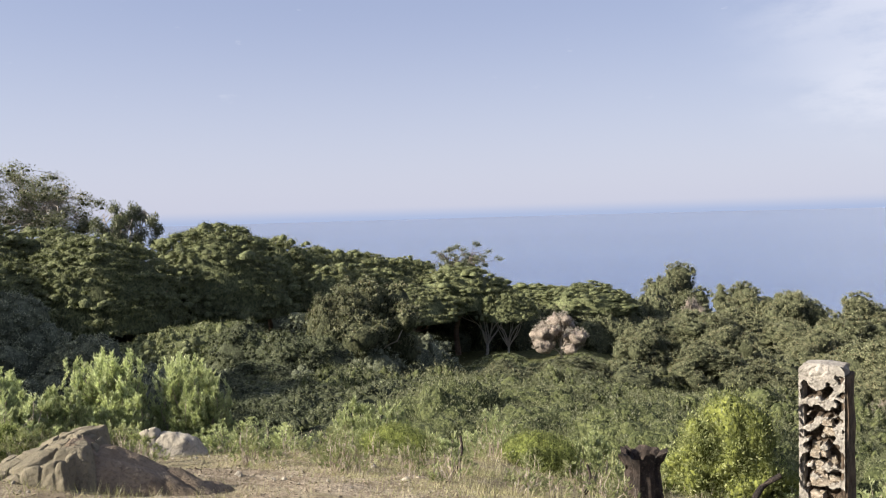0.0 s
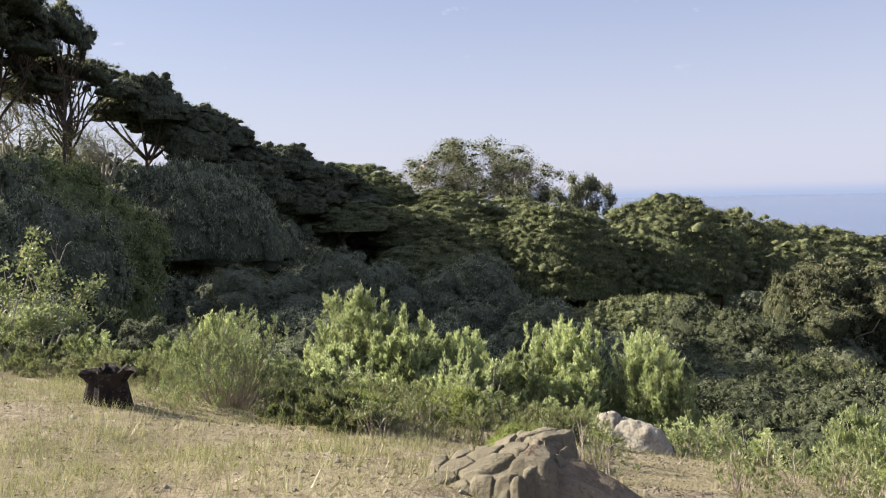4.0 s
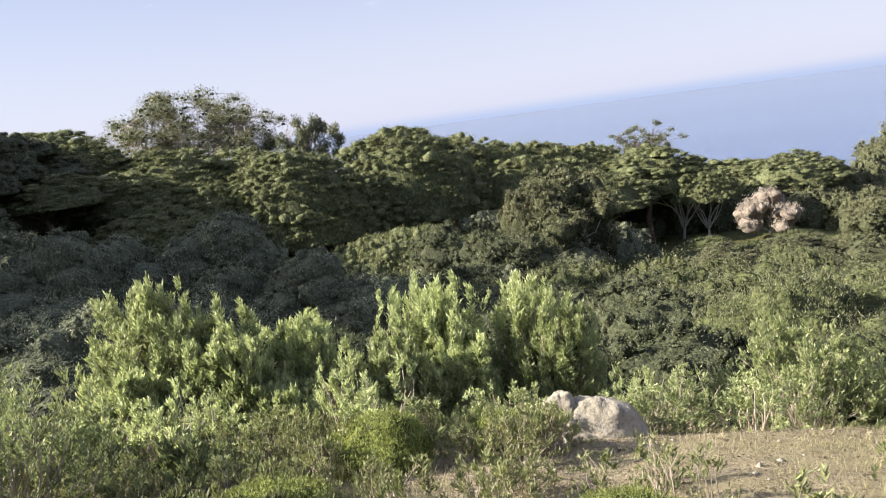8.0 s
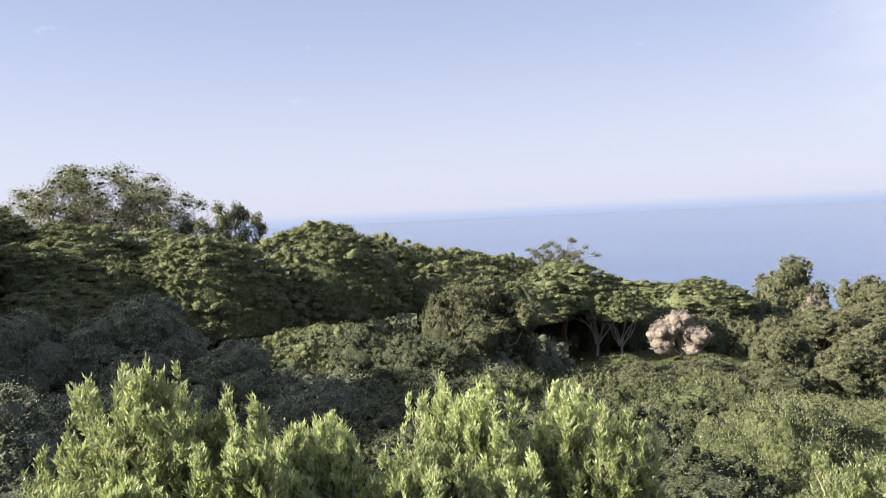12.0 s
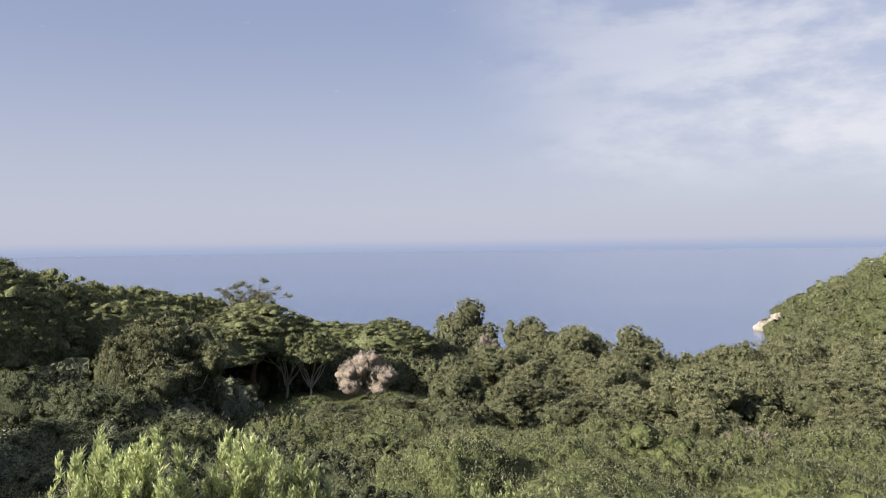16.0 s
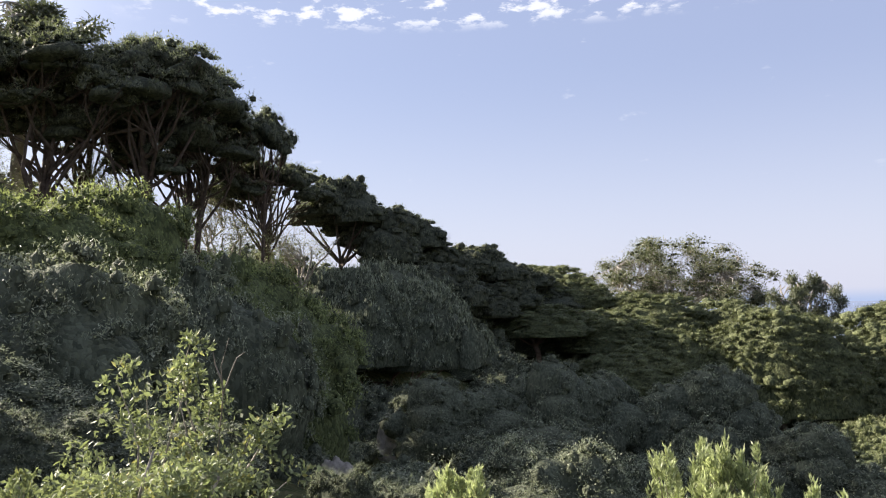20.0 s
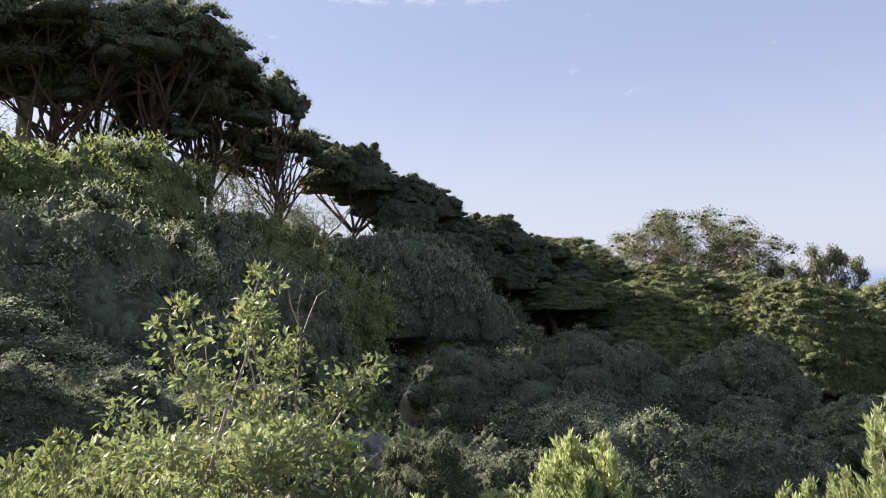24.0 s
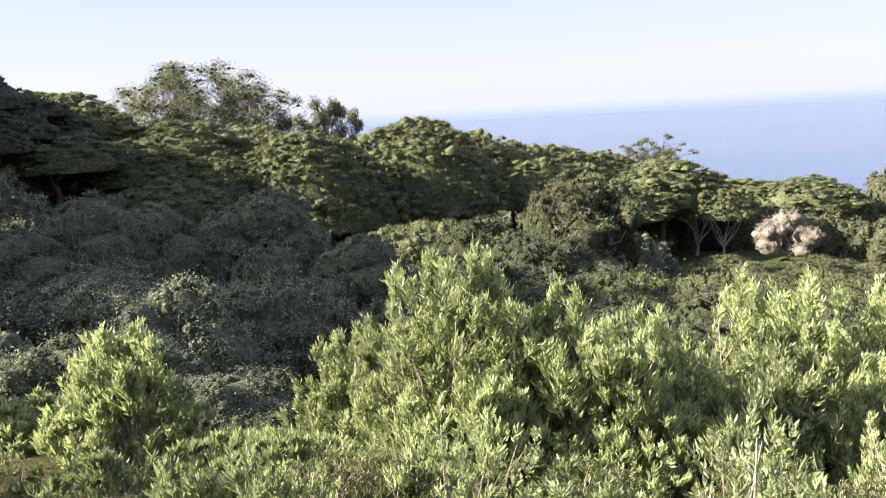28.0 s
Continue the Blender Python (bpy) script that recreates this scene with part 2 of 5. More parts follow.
GUM_LEAF = leaf_material("dull_eucalyptus_leaves", (0.07, 0.082, 0.048), (0.16, 0.163, 0.095), 0.14)
LIME = leaf_material("yellow_green_leaves", (0.12, 0.14, 0.05), (0.30, 0.32, 0.125), 0.36)
FIELD = leaf_material("evergreen_leaves", (0.066, 0.075, 0.041), (0.195, 0.20, 0.112), 0.3)
# lightened: the haze over the shaded slope is put into this green
DARK = leaf_material("deep_green_leaves", (0.145, 0.162, 0.105), (0.43, 0.455, 0.31), 0.36, glow=(0.19, 0.23, 0.09))
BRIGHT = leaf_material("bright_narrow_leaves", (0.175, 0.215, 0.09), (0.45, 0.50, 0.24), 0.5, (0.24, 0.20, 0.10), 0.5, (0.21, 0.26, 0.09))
BROAD = leaf_material("broad_leaves", (0.11, 0.135, 0.072), (0.295, 0.33, 0.17), 0.40, (0.30, 0.27, 0.09), 0.4)
# the evergreen leaves again, with the valley's shade put into the colour
SHADE = leaf_material("shaded_evergreen_leaves", (0.06, 0.071, 0.04), (0.19, 0.204, 0.115), 0.25)
# lightened leaves: sun on the tall bushes is put into the colour
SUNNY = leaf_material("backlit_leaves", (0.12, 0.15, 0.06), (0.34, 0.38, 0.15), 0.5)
# pale young shoots, lightened further for sun on the shrub tips
YOUNG_LIT = leaf_material("young_lit_shoots", (0.36, 0.41, 0.18), (0.67, 0.715, 0.37), 0.52, None, 0.5, (0.24, 0.29, 0.09))
HEATH = leaf_material("heath_leaves", (0.13, 0.155, 0.042), (0.28, 0.31, 0.085), 0.35)
DEAD = leaf_material("dead_brown_leaves", (0.238, 0.206, 0.171), (0.394, 0.353, 0.310), 0.2)
GREYDEAD = leaf_material("bare_grey_twigs", (0.14, 0.115, 0.09), (0.24, 0.20, 0.165), 0.1)
HEADLAND = leaf_material("headland_scrub", (0.06, 0.072, 0.034), (0.155, 0.16, 0.075), 0.2)
# darker than the leaves: the shade inside a crown is put into these colours
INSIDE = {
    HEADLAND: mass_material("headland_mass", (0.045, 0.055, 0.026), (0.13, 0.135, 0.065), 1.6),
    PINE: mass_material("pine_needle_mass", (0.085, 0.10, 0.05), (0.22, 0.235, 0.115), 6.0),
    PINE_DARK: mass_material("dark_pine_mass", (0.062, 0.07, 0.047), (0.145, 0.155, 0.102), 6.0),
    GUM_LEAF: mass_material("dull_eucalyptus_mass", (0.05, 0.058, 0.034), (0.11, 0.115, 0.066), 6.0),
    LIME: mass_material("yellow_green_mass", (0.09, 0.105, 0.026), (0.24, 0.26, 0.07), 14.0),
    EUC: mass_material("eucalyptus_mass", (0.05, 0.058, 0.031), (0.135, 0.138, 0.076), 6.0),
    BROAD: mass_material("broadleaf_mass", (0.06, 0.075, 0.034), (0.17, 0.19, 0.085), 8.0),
    SHADE: mass_material("shaded_evergreen_mass", (0.04, 0.048, 0.027), (0.11, 0.12, 0.068), 9.0),
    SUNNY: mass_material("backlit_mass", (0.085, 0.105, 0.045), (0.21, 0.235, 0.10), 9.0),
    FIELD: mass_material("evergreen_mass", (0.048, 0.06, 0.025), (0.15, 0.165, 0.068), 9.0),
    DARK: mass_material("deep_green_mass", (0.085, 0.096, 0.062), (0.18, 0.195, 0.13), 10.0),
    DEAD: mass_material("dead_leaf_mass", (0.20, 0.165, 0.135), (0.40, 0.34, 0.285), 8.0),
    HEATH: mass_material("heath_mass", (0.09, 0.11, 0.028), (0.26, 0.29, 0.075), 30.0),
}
STRAW = leaf_material("dry_grass_blades", (0.27, 0.245, 0.12), (0.5, 0.455, 0.26), 0.3)
LITTER = leaf_material("fallen_leaves", (0.08, 0.056, 0.036), (0.25, 0.195, 0.13), 0.05)
DRYLEAF = leaf_material("dull_dry_leaves", (0.16, 0.155, 0.085), (0.37, 0.35, 0.20), 0.3)
WEED = leaf_material("green_weeds", (0.17, 0.19, 0.085), (0.33, 0.34, 0.16), 0.35)


# ---- mesh helpers ----
def part(name, data, mat, parent=None, label="", smooth=False):
    """Links a bmesh or a mesh as one object under a thing or a part."""
    if isinstance(data, bmesh.types.BMesh):
        bm, data = data, bpy.data.meshes.new(name)
        bm.to_mesh(data)
        bm.free()
    if mat and not data.materials:
        data.materials.append(mat)
    if smooth:
        data.polygons.foreach_set("use_smooth", np.ones(len(data.polygons), bool))
    ob = new(name, data)
    ob.parent = parent
    if label:
        ob["label"] = label
    return ob


def mesh_of(name, verts, faces, mat=None, smooth=False):
    """A mesh from arrays; every face has the same number of corners."""
    me = bpy.data.meshes.new(name)
    faces = np.asarray(faces, np.int32)
    me.vertices.add(len(verts))
    me.vertices.foreach_set("co", np.asarray(verts, np.float32).ravel())
    me.loops.add(faces.size)
    me.loops.foreach_set("vertex_index", faces.ravel())
    me.polygons.add(len(faces))
    me.polygons.foreach_set("loop_start", np.arange(0, faces.size, faces.shape[1], dtype=np.int32))
    me.polygons.foreach_set("use_smooth", np.full(len(faces), smooth))
    me.update(calc_edges=True)
    if mat:
        me.materials.append(mat)
    return me


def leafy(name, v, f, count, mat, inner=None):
    """A crown: the first faces are leaves, the rest a closed twiggy inside, coloured dark for its shade."""
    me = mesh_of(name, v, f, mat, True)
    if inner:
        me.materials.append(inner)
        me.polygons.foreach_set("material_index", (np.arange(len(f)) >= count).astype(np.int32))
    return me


def unit(v):
    return v / np.maximum(np.linalg.norm(v, axis=-1, keepdims=True), 1e-9)


def halves(quads):
    return np.concatenate([quads[:, [0, 1, 2]], quads[:, [0, 2, 3]]])


def leaves(at, way, length, width, rng, cup=0.12, face=None, thin=False):
    """Verts and faces of rhombic leaves (thin: plain pointed ones) that start at the points and point along the ways; face: the way that their upper sides look."""
    n = len(at)
    up = rng.normal(size=(n, 3)) if face is None else face + rng.normal(size=(n, 3)) * 0.3
    side = unit(np.cross(way, up))
    up = np.cross(side, way)
    ln, wd = length * rng.uniform(0.65, 1.25, (n, 1)), width * rng.uniform(0.7, 1.25, (n, 1))
    if thin:
        return np.stack([at - side * wd * 0.5, at + side * wd * 0.5, at + way * ln], 1).reshape(-1, 3), np.arange(3 * n).reshape(-1, 3)
    mid = at + way * ln * 0.5 + up * ln * cup
    v = np.stack([at, mid + side * wd * 0.5, at + way * ln, mid - side * wd * 0.5], 1).reshape(-1, 3)
    return v, np.arange(4 * n).reshape(-1, 4)


def cushions(centres, radii, tufts, leaf, width, rng, low=-0.4, spiky=0.5, rise=0.6, body=0.88, thin=False, loose=0.0):
    """Leafy cushions: a bumpy closed body of twigs and leaves, and leaves along and out of its surface."""
    c, r = np.repeat(centres, tufts, 0), np.repeat(radii, tufts, 0)
    d = dome(len(c), rng, low)
    n = unit(d / np.maximum(r / r.max(1, keepdims=True), 0.2))
    p = c + d * r * rng.uniform(0.82 - 0.5 * loose, 1.10 + 0.45 * loose, (len(c), 1))
    stand = rng.uniform(0, 1, (len(c), 1)) < spiky
    flat = unit(np.cross(n, rng.normal(size=n.shape))) + n * 0.35
    out = unit(n * 0.8 + [0, 0, rise]) + rng.normal(size=n.shape) * (0.35 + 0.5 * loose)
    way = unit(np.where(stand, out, flat))
    pieces = [leaves(p, way, leaf, width, rng, 0.08, np.where(stand, n + [0, 0, 0.4], n), thin)]
    if body:
        sides, k = 6, len(centres)
        th = np.radians((12.0, 68.0, 124.0))[None, :, None]
        ph = (np.arange(sides) * 2 * np.pi / sides)[None, None] + rng.uniform(0, 6, (k, 1, 1))
        shell = np.stack([np.sin(th) * np.cos(ph), np.sin(th) * np.sin(ph), np.cos(th) * np.ones_like(ph)], -1)
        shell = shell * rng.uniform(0.75, 1.08, shell.shape[:3] + (1,)) * body
        v = (centres[:, None, None] + shell * radii[:, None, None]).reshape(-1, 3)
        q, j, i = np.meshgrid(np.arange(k), np.arange(2), np.arange(sides), indexing="ij")
        a, b = q * 3 * sides + j * sides + i, q * 3 * sides + j * sides + (i + 1) % sides
        quads = np.stack([a, a + sides, b + sides, b], -1).reshape(-1, 4)
        pieces.append((v, halves(quads) if thin else quads))
    return merged(pieces)


def tube(points, radii, sides=6):
    """Verts and quads of a tapered limb along the points."""
    p, r = np.asarray(points, float), np.asarray(radii, float)
    t = unit(np.gradient(p, axis=0))
    a = unit(np.cross(t, np.where(np.abs(t[:, :1]) > 0.8, [[0, 1, 0]], [[1, 0, 0]])))
    b = np.cross(t, a)
    g = np.linspace(0, 2 * np.pi, sides, endpoint=False)
    v = p[:, None] + r[:, None, None] * (np.cos(g)[None, :, None] * a[:, None] + np.sin(g)[None, :, None] * b[:, None])
    k, s = np.meshgrid(np.arange(len(p) - 1), np.arange(sides), indexing="ij")
    i, j = k * sides + s, k * sides + (s + 1) % sides
    return v.reshape(-1, 3), np.stack([i, j, j + sides, i + sides], -1).reshape(-1, 4)


def merged(pieces):
    vs, fs, k = [], [], 0
    for v, f in pieces:
        vs.append(v)
        fs.append(f + k)
        k += len(v)
    return np.concatenate(vs), np.concatenate(fs)


def bent(a, b, rng, wobble=0.08, n=6):
    """A slightly crooked line from a to b."""
    a, b = np.asarray(a, float), np.asarray(b, float)
    s = np.linspace(0, 1, n)[:, None]
    far = np.linalg.norm(b - a)
    off = (rng.normal(size=3) * np.sin(s * np.pi) + rng.normal(size=3) * 0.6 * np.sin(2 * s * np.pi) + rng.normal(size=(n, 3)) * 0.12 * np.sin(s * np.pi)) * far * wobble
    return a + (b - a) * s + off


def dome(n, rng, low=-0.25):
    """Ways spread over an upper dome."""
    z = rng.uniform(low, 1.0, n)
    a = rng.uniform(0, 2 * np.pi, n)
    r = np.sqrt(1 - z * z)
    return np.stack([r * np.cos(a), r * np.sin(a), z], 1)


def lumpy(rng, radius, low, high, floor, rings=9, sides=22, rough=0.10):
    """A closed lumpy dome from the height low to high, its underside hollowed up to floor."""
    q = np.concatenate([np.linspace(0.02, 1, rings), np.linspace(0.9, 0.02, 4)])[:, None]
    g = np.linspace(0, 2 * np.pi, sides, endpoint=False)[None]
    w = 1 + rough * (np.sin(3 * g + rng.uniform(0, 6)) + np.sin(5 * g + rng.uniform(0, 6)) * q + rng.uniform(-0.8, 0.8, (len(q), sides)))
    top = low + (high - low) * np.sqrt(np.clip(1 - q**2.2, 0, 1)) * (1 + rough * 0.5 * rng.uniform(-1, 1, (len(q), sides)))
    under = low + (floor - low) * (1 - q * q) * np.ones_like(g)
    z = np.where(np.arange(len(q))[:, None] < rings, top, under)
    v = np.stack([np.cos(g) * q * radius * w, np.sin(g) * q * radius * w, z], -1).reshape(-1, 3)
    j, i = np.meshgrid(np.arange(len(q) - 1), np.arange(sides), indexing="ij")
    a, b = j * sides + i, j * sides + (i + 1) % sides
    return v, np.stack([a, a + sides, b + sides, b], -1).reshape(-1, 4)


def mantle(rng, place, low, sides, rings, cell, amp, lobe, count, leaf, width, spiky=0.5, rise=1.0, thickness=0.25, ragged=0.3):
    """A leafy mass: a closed surface, uneven at the scale of boughs (lobe: size, height) and of pads (cell: across, upright; amp: height), with count leaves in a layer over it.
    place turns ways into points; low: how far down the surface goes, in degrees from the top."""
    th = np.radians(np.linspace(2, low, rings))[:, None]
    ph = (np.arange(sides) * 2 * np.pi / sides)[None] + rng.uniform(0, 6)
    d = np.stack([np.sin(th) * np.cos(ph), np.sin(th) * np.sin(ph), np.cos(th) * np.ones_like(ph)], -1).reshape(-1, 3)
    p = place(d)
    off = rng.uniform(-90, 90, 3)
    grain = p / [cell[0], cell[0], cell[1]] + off
    pads = np.array([noise.voronoi(Vector(q))[0][0] for q in grain])
    big = np.array([noise.noise(Vector(q)) for q in p / lobe[0] + off])
    p = p + unit(d * [1, 1, 0.7]) * (amp * (0.55 - pads) + lobe[1] * big)[:, None]
    j, i = np.meshgrid(np.arange(rings - 1), np.arange(sides), indexing="ij")
    a, b = (j * sides + i).ravel(), (j * sides + (i + 1) % sides).ravel()
    tri = np.concatenate([np.stack([a, a + sides, b + sides], 1), np.stack([a, b + sides, b], 1)])
    e1, e2 = p[tri[:, 1]] - p[tri[:, 0]], p[tri[:, 2]] - p[tri[:, 0]]
    nf = np.cross(e1, e2)
    area = np.linalg.norm(nf, axis=1) * np.clip(1.6 - 1.3 * pads[tri].mean(1), 0.25, 1.5)
    k = rng.choice(len(tri), count, p=area / area.sum())
    u, w = rng.uniform(0, 1, (2, count, 1))
    u, w = np.where(u + w > 1, 1 - u, u), np.where(u + w > 1, 1 - w, w)
    n = unit(nf[k])
    at = p[tri[k, 0]] + e1[k] * u + e2[k] * w + n * (rng.uniform(-0.3, 1.0, (count, 1)) * thickness + np.maximum(0, rng.normal(size=(count, 1)) - 1.2) * thickness * ragged * 3)
    stand = rng.uniform(0, 1, (count, 1)) < spiky
    flat = unit(np.cross(n, rng.normal(size=n.shape))) + n * 0.4
    out = unit(n * 0.8 + [0, 0, rise]) + rng.normal(size=n.shape) * 0.35
    v, f = leaves(at, unit(np.where(stand, out, flat)), leaf, width, rng, 0.08, n + [0, 0, 0.3], True)
    return (v, f), (p, tri)


def padded(rng, place, low, sides, rings, lobe, pads, size, ratio, tufts, leaf, width, spiky=0.5, rise=1.0, loose=0.5, body=0.85, sink=0.55, proud=0.0):
    """A crown of many pads of mixed sizes, strewn over an uneven surface that runs a little way under them."""
    (v, f), (p, tri) = mantle(rng, place, low, sides, rings, (1.0, 1.0), 0.0, lobe, 1, leaf, width)
    e1, e2 = p[tri[:, 1]] - p[tri[:, 0]], p[tri[:, 2]] - p[tri[:, 0]]
    nf = np.cross(e1, e2)
    area = np.linalg.norm(nf, axis=1) * np.where(unit(nf)[:, 2] < -0.3, 0.25, 1.0)
    k = rng.choice(len(tri), pads, p=area / area.sum())
    n = unit(nf[k])
    r = size * np.exp(rng.normal(size=(pads, 1)) * 0.38)
    c = p[tri[k]].mean(1) + (rng.uniform(0, 1, (pads, 1)) - 0.5) * e1[k] + n * r * (proud + rng.uniform(-0.75, 0.25, (pads, 1)))
    radii = np.concatenate([r, r * rng.uniform(0.7, 1.0, (pads, 1)), r * ratio * rng.uniform(0.7, 1.4, (pads, 1))], 1)
    cv, cf = cushions(c, radii, tufts, leaf, width, rng, -0.35, spiky, rise, body, True, loose)
    count = pads * tufts
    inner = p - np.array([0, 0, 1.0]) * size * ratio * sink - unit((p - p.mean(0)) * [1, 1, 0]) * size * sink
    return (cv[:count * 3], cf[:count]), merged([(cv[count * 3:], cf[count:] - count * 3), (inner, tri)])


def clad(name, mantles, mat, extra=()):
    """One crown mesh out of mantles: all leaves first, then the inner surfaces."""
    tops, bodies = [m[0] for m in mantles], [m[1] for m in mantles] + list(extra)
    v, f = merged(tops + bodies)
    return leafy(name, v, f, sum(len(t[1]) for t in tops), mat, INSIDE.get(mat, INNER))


# ---- kinds of plants: each gives the meshes of its parts, in metres, foot at 0 ----
def upright_shrub(rng, height, radius, shoots, per, leaf, width, mat, tips=7, low=0.12, tip_mat=None):
    """Rising stems that end in pointed spires of leafy upright shoots, over a looser skirt of shoots down to the ground."""
    stems = []
    n, m = shoots, tips * 2
    # the spires: where they stand, how long and how wide they are
    sa, sr = rng.uniform(0, 2 * np.pi, m), np.sqrt(rng.uniform(0, 1, m)) * 0.82
    sr[:tips] *= 0.75
    st = height * (0.97 - 0.52 * sr**1.5) * rng.uniform(0.70, 1.0, m)
    st[:tips] = height * rng.uniform(0.82, 0.97, tips)
    st[0], sr[0] = height, 0.15
    tops = np.stack([np.cos(sa) * sr * radius, np.sin(sa) * sr * radius, st], 1)
    long, wide = height * rng.uniform(0.28, 0.5, m), radius * rng.uniform(0.20, 0.36, m)
    # shoots on the spires, and the skirt
    k, t = rng.integers(0, m, n), rng.uniform(0, 1, n) ** 0.75
    a, q = rng.uniform(0, 2 * np.pi, n), np.sqrt(rng.uniform(0, 1, n))
    side = np.stack([np.cos(a), np.sin(a), np.zeros(n)], 1)
    ends = tops[k] + side * (wide[k] * t**0.8 * q)[:, None] - np.array([0, 0, 1]) * (t * long[k])[:, None]
    skirt = rng.uniform(0, 1, n) < 0.34
    fall = height * (0.80 - 0.5 * q**1.5) * rng.uniform(low, 1.0, n) ** 0.55
    ends = np.where(skirt[:, None], side * (q * radius)[:, None] + np.array([0, 0, 1]) * fall[:, None], ends)
    for e in (*tops, *ends[::14]):
        line = bent((e[0] * 0.2, e[1] * 0.2, -0.15), e * [1, 1, 0.84], rng, 0.06, 5)
        stems.append(tube(line, np.linspace(0.016, 0.004, 5) * (height / 2) ** 0.5, 4))
    lean = unit(side * np.where(skirt, 0.45, 0.10 + 0.42 * t)[:, None] + [0, 0, 1] + rng.normal(size=(n, 3)) * 0.24)
    run = rng.uniform(0.16, 0.40, n) * min(1.2, height * 0.42)
    s = rng.uniform(0, 1, (n, per))
    at = ends[:, None] - lean[:, None] * (s * run[:, None])[..., None] + rng.normal(size=(n, per, 3)) * 0.010
    out = unit(rng.normal(size=(n, per, 3)) * [1, 1, 0.3])
    way = unit(lean[:, None] * (0.9 + 0.6 * (1 - s))[..., None] + out * 0.75)
    face = unit(out + unit(ends)[:, None] * 0.5 + [0, 0, 0.2])
    # outer leaves; a paler material here puts sunlight into their colour
    outer = (s < 0.75) & (~skirt | (q > 0.85))[:, None]
    keep = at[..., 2] > 0.03
    parts = [("twig_tangle", mesh_of("twig_tangle", *merged(stems)), TWIG)]
    for name, pick, m in (("foliage", keep & ~outer, mat), ("new_growth", keep & outer, tip_mat or mat)):
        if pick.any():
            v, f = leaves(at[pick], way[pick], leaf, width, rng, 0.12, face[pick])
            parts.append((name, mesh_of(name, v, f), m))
    return parts


def bush(rng, height, radius, count, leaf, width, mat, rise=0.9, spiky=0.6, cell=0.5, amp=0.34, bough=0.26, sides=64, rings=22, shape=2.3):
    """A dense bush: an uneven leafy dome on a short stem."""
    def place(d):
        q = np.clip(np.hypot(d[:, 0], d[:, 1]), 1e-6, 1)
        z = height * np.clip(1 - q**shape, 0, 1) ** (1 / shape)
        wide = radius * (1 - 0.18 * np.clip(-d[:, 2], 0, 1))
        return np.stack([d[:, 0] * wide, d[:, 1] * wide, np.where(d[:, 2] >= 0, 0.12 * height + z * 0.88, 0.12 * height + d[:, 2] * height * 0.5)], 1)
    m = mantle(rng, place, 112, sides, rings, (cell, cell * 0.75), amp, (radius * 0.7, bough * height), count, leaf, width, spiky, rise, amp * 0.5, 0.25)
    stem = tube(bent((0, 0, -0.4), (0.05, 0.02, height * 0.6), rng, 0.05, 5), np.linspace(0.06, 0.025, 5) * radius, 6)
    return [("stem", mesh_of("stem", *stem), TWIG), ("foliage", clad("foliage", [m], mat), None)]


def shade_bush(rng, height, radius, pads, size, tufts, leaf, width, mat, rise=0.15, ratio=0.8, spiky=0.45, loose=1.1):
    """A loose bush of many small leafy pads on a short stem."""
    def place(d):
        q = np.clip(np.hypot(d[:, 0], d[:, 1]), 1e-6, 1)
        z = height * np.clip(1 - q**2.2, 0, 1) ** 0.45
        return np.stack([d[:, 0] * radius, d[:, 1] * radius, np.where(d[:, 2] >= 0, 0.12 * height + z * 0.88, 0.12 * height + d[:, 2] * height * 0.5)], 1)
    m = padded(rng, place, 112, 36, 14, (radius * 0.6, 0.3 * height), pads, size, ratio, tufts, leaf, width, spiky, rise, loose, 0.6, 0.9)
    stem = tube(bent((0, 0, -0.4), (0.05, 0.02, height * 0.6), rng, 0.05, 5), np.linspace(0.06, 0.025, 5) * radius, 6)
    return [("stem", mesh_of("stem", *stem), TWIG), ("foliage", clad("foliage", [m], mat), None)]


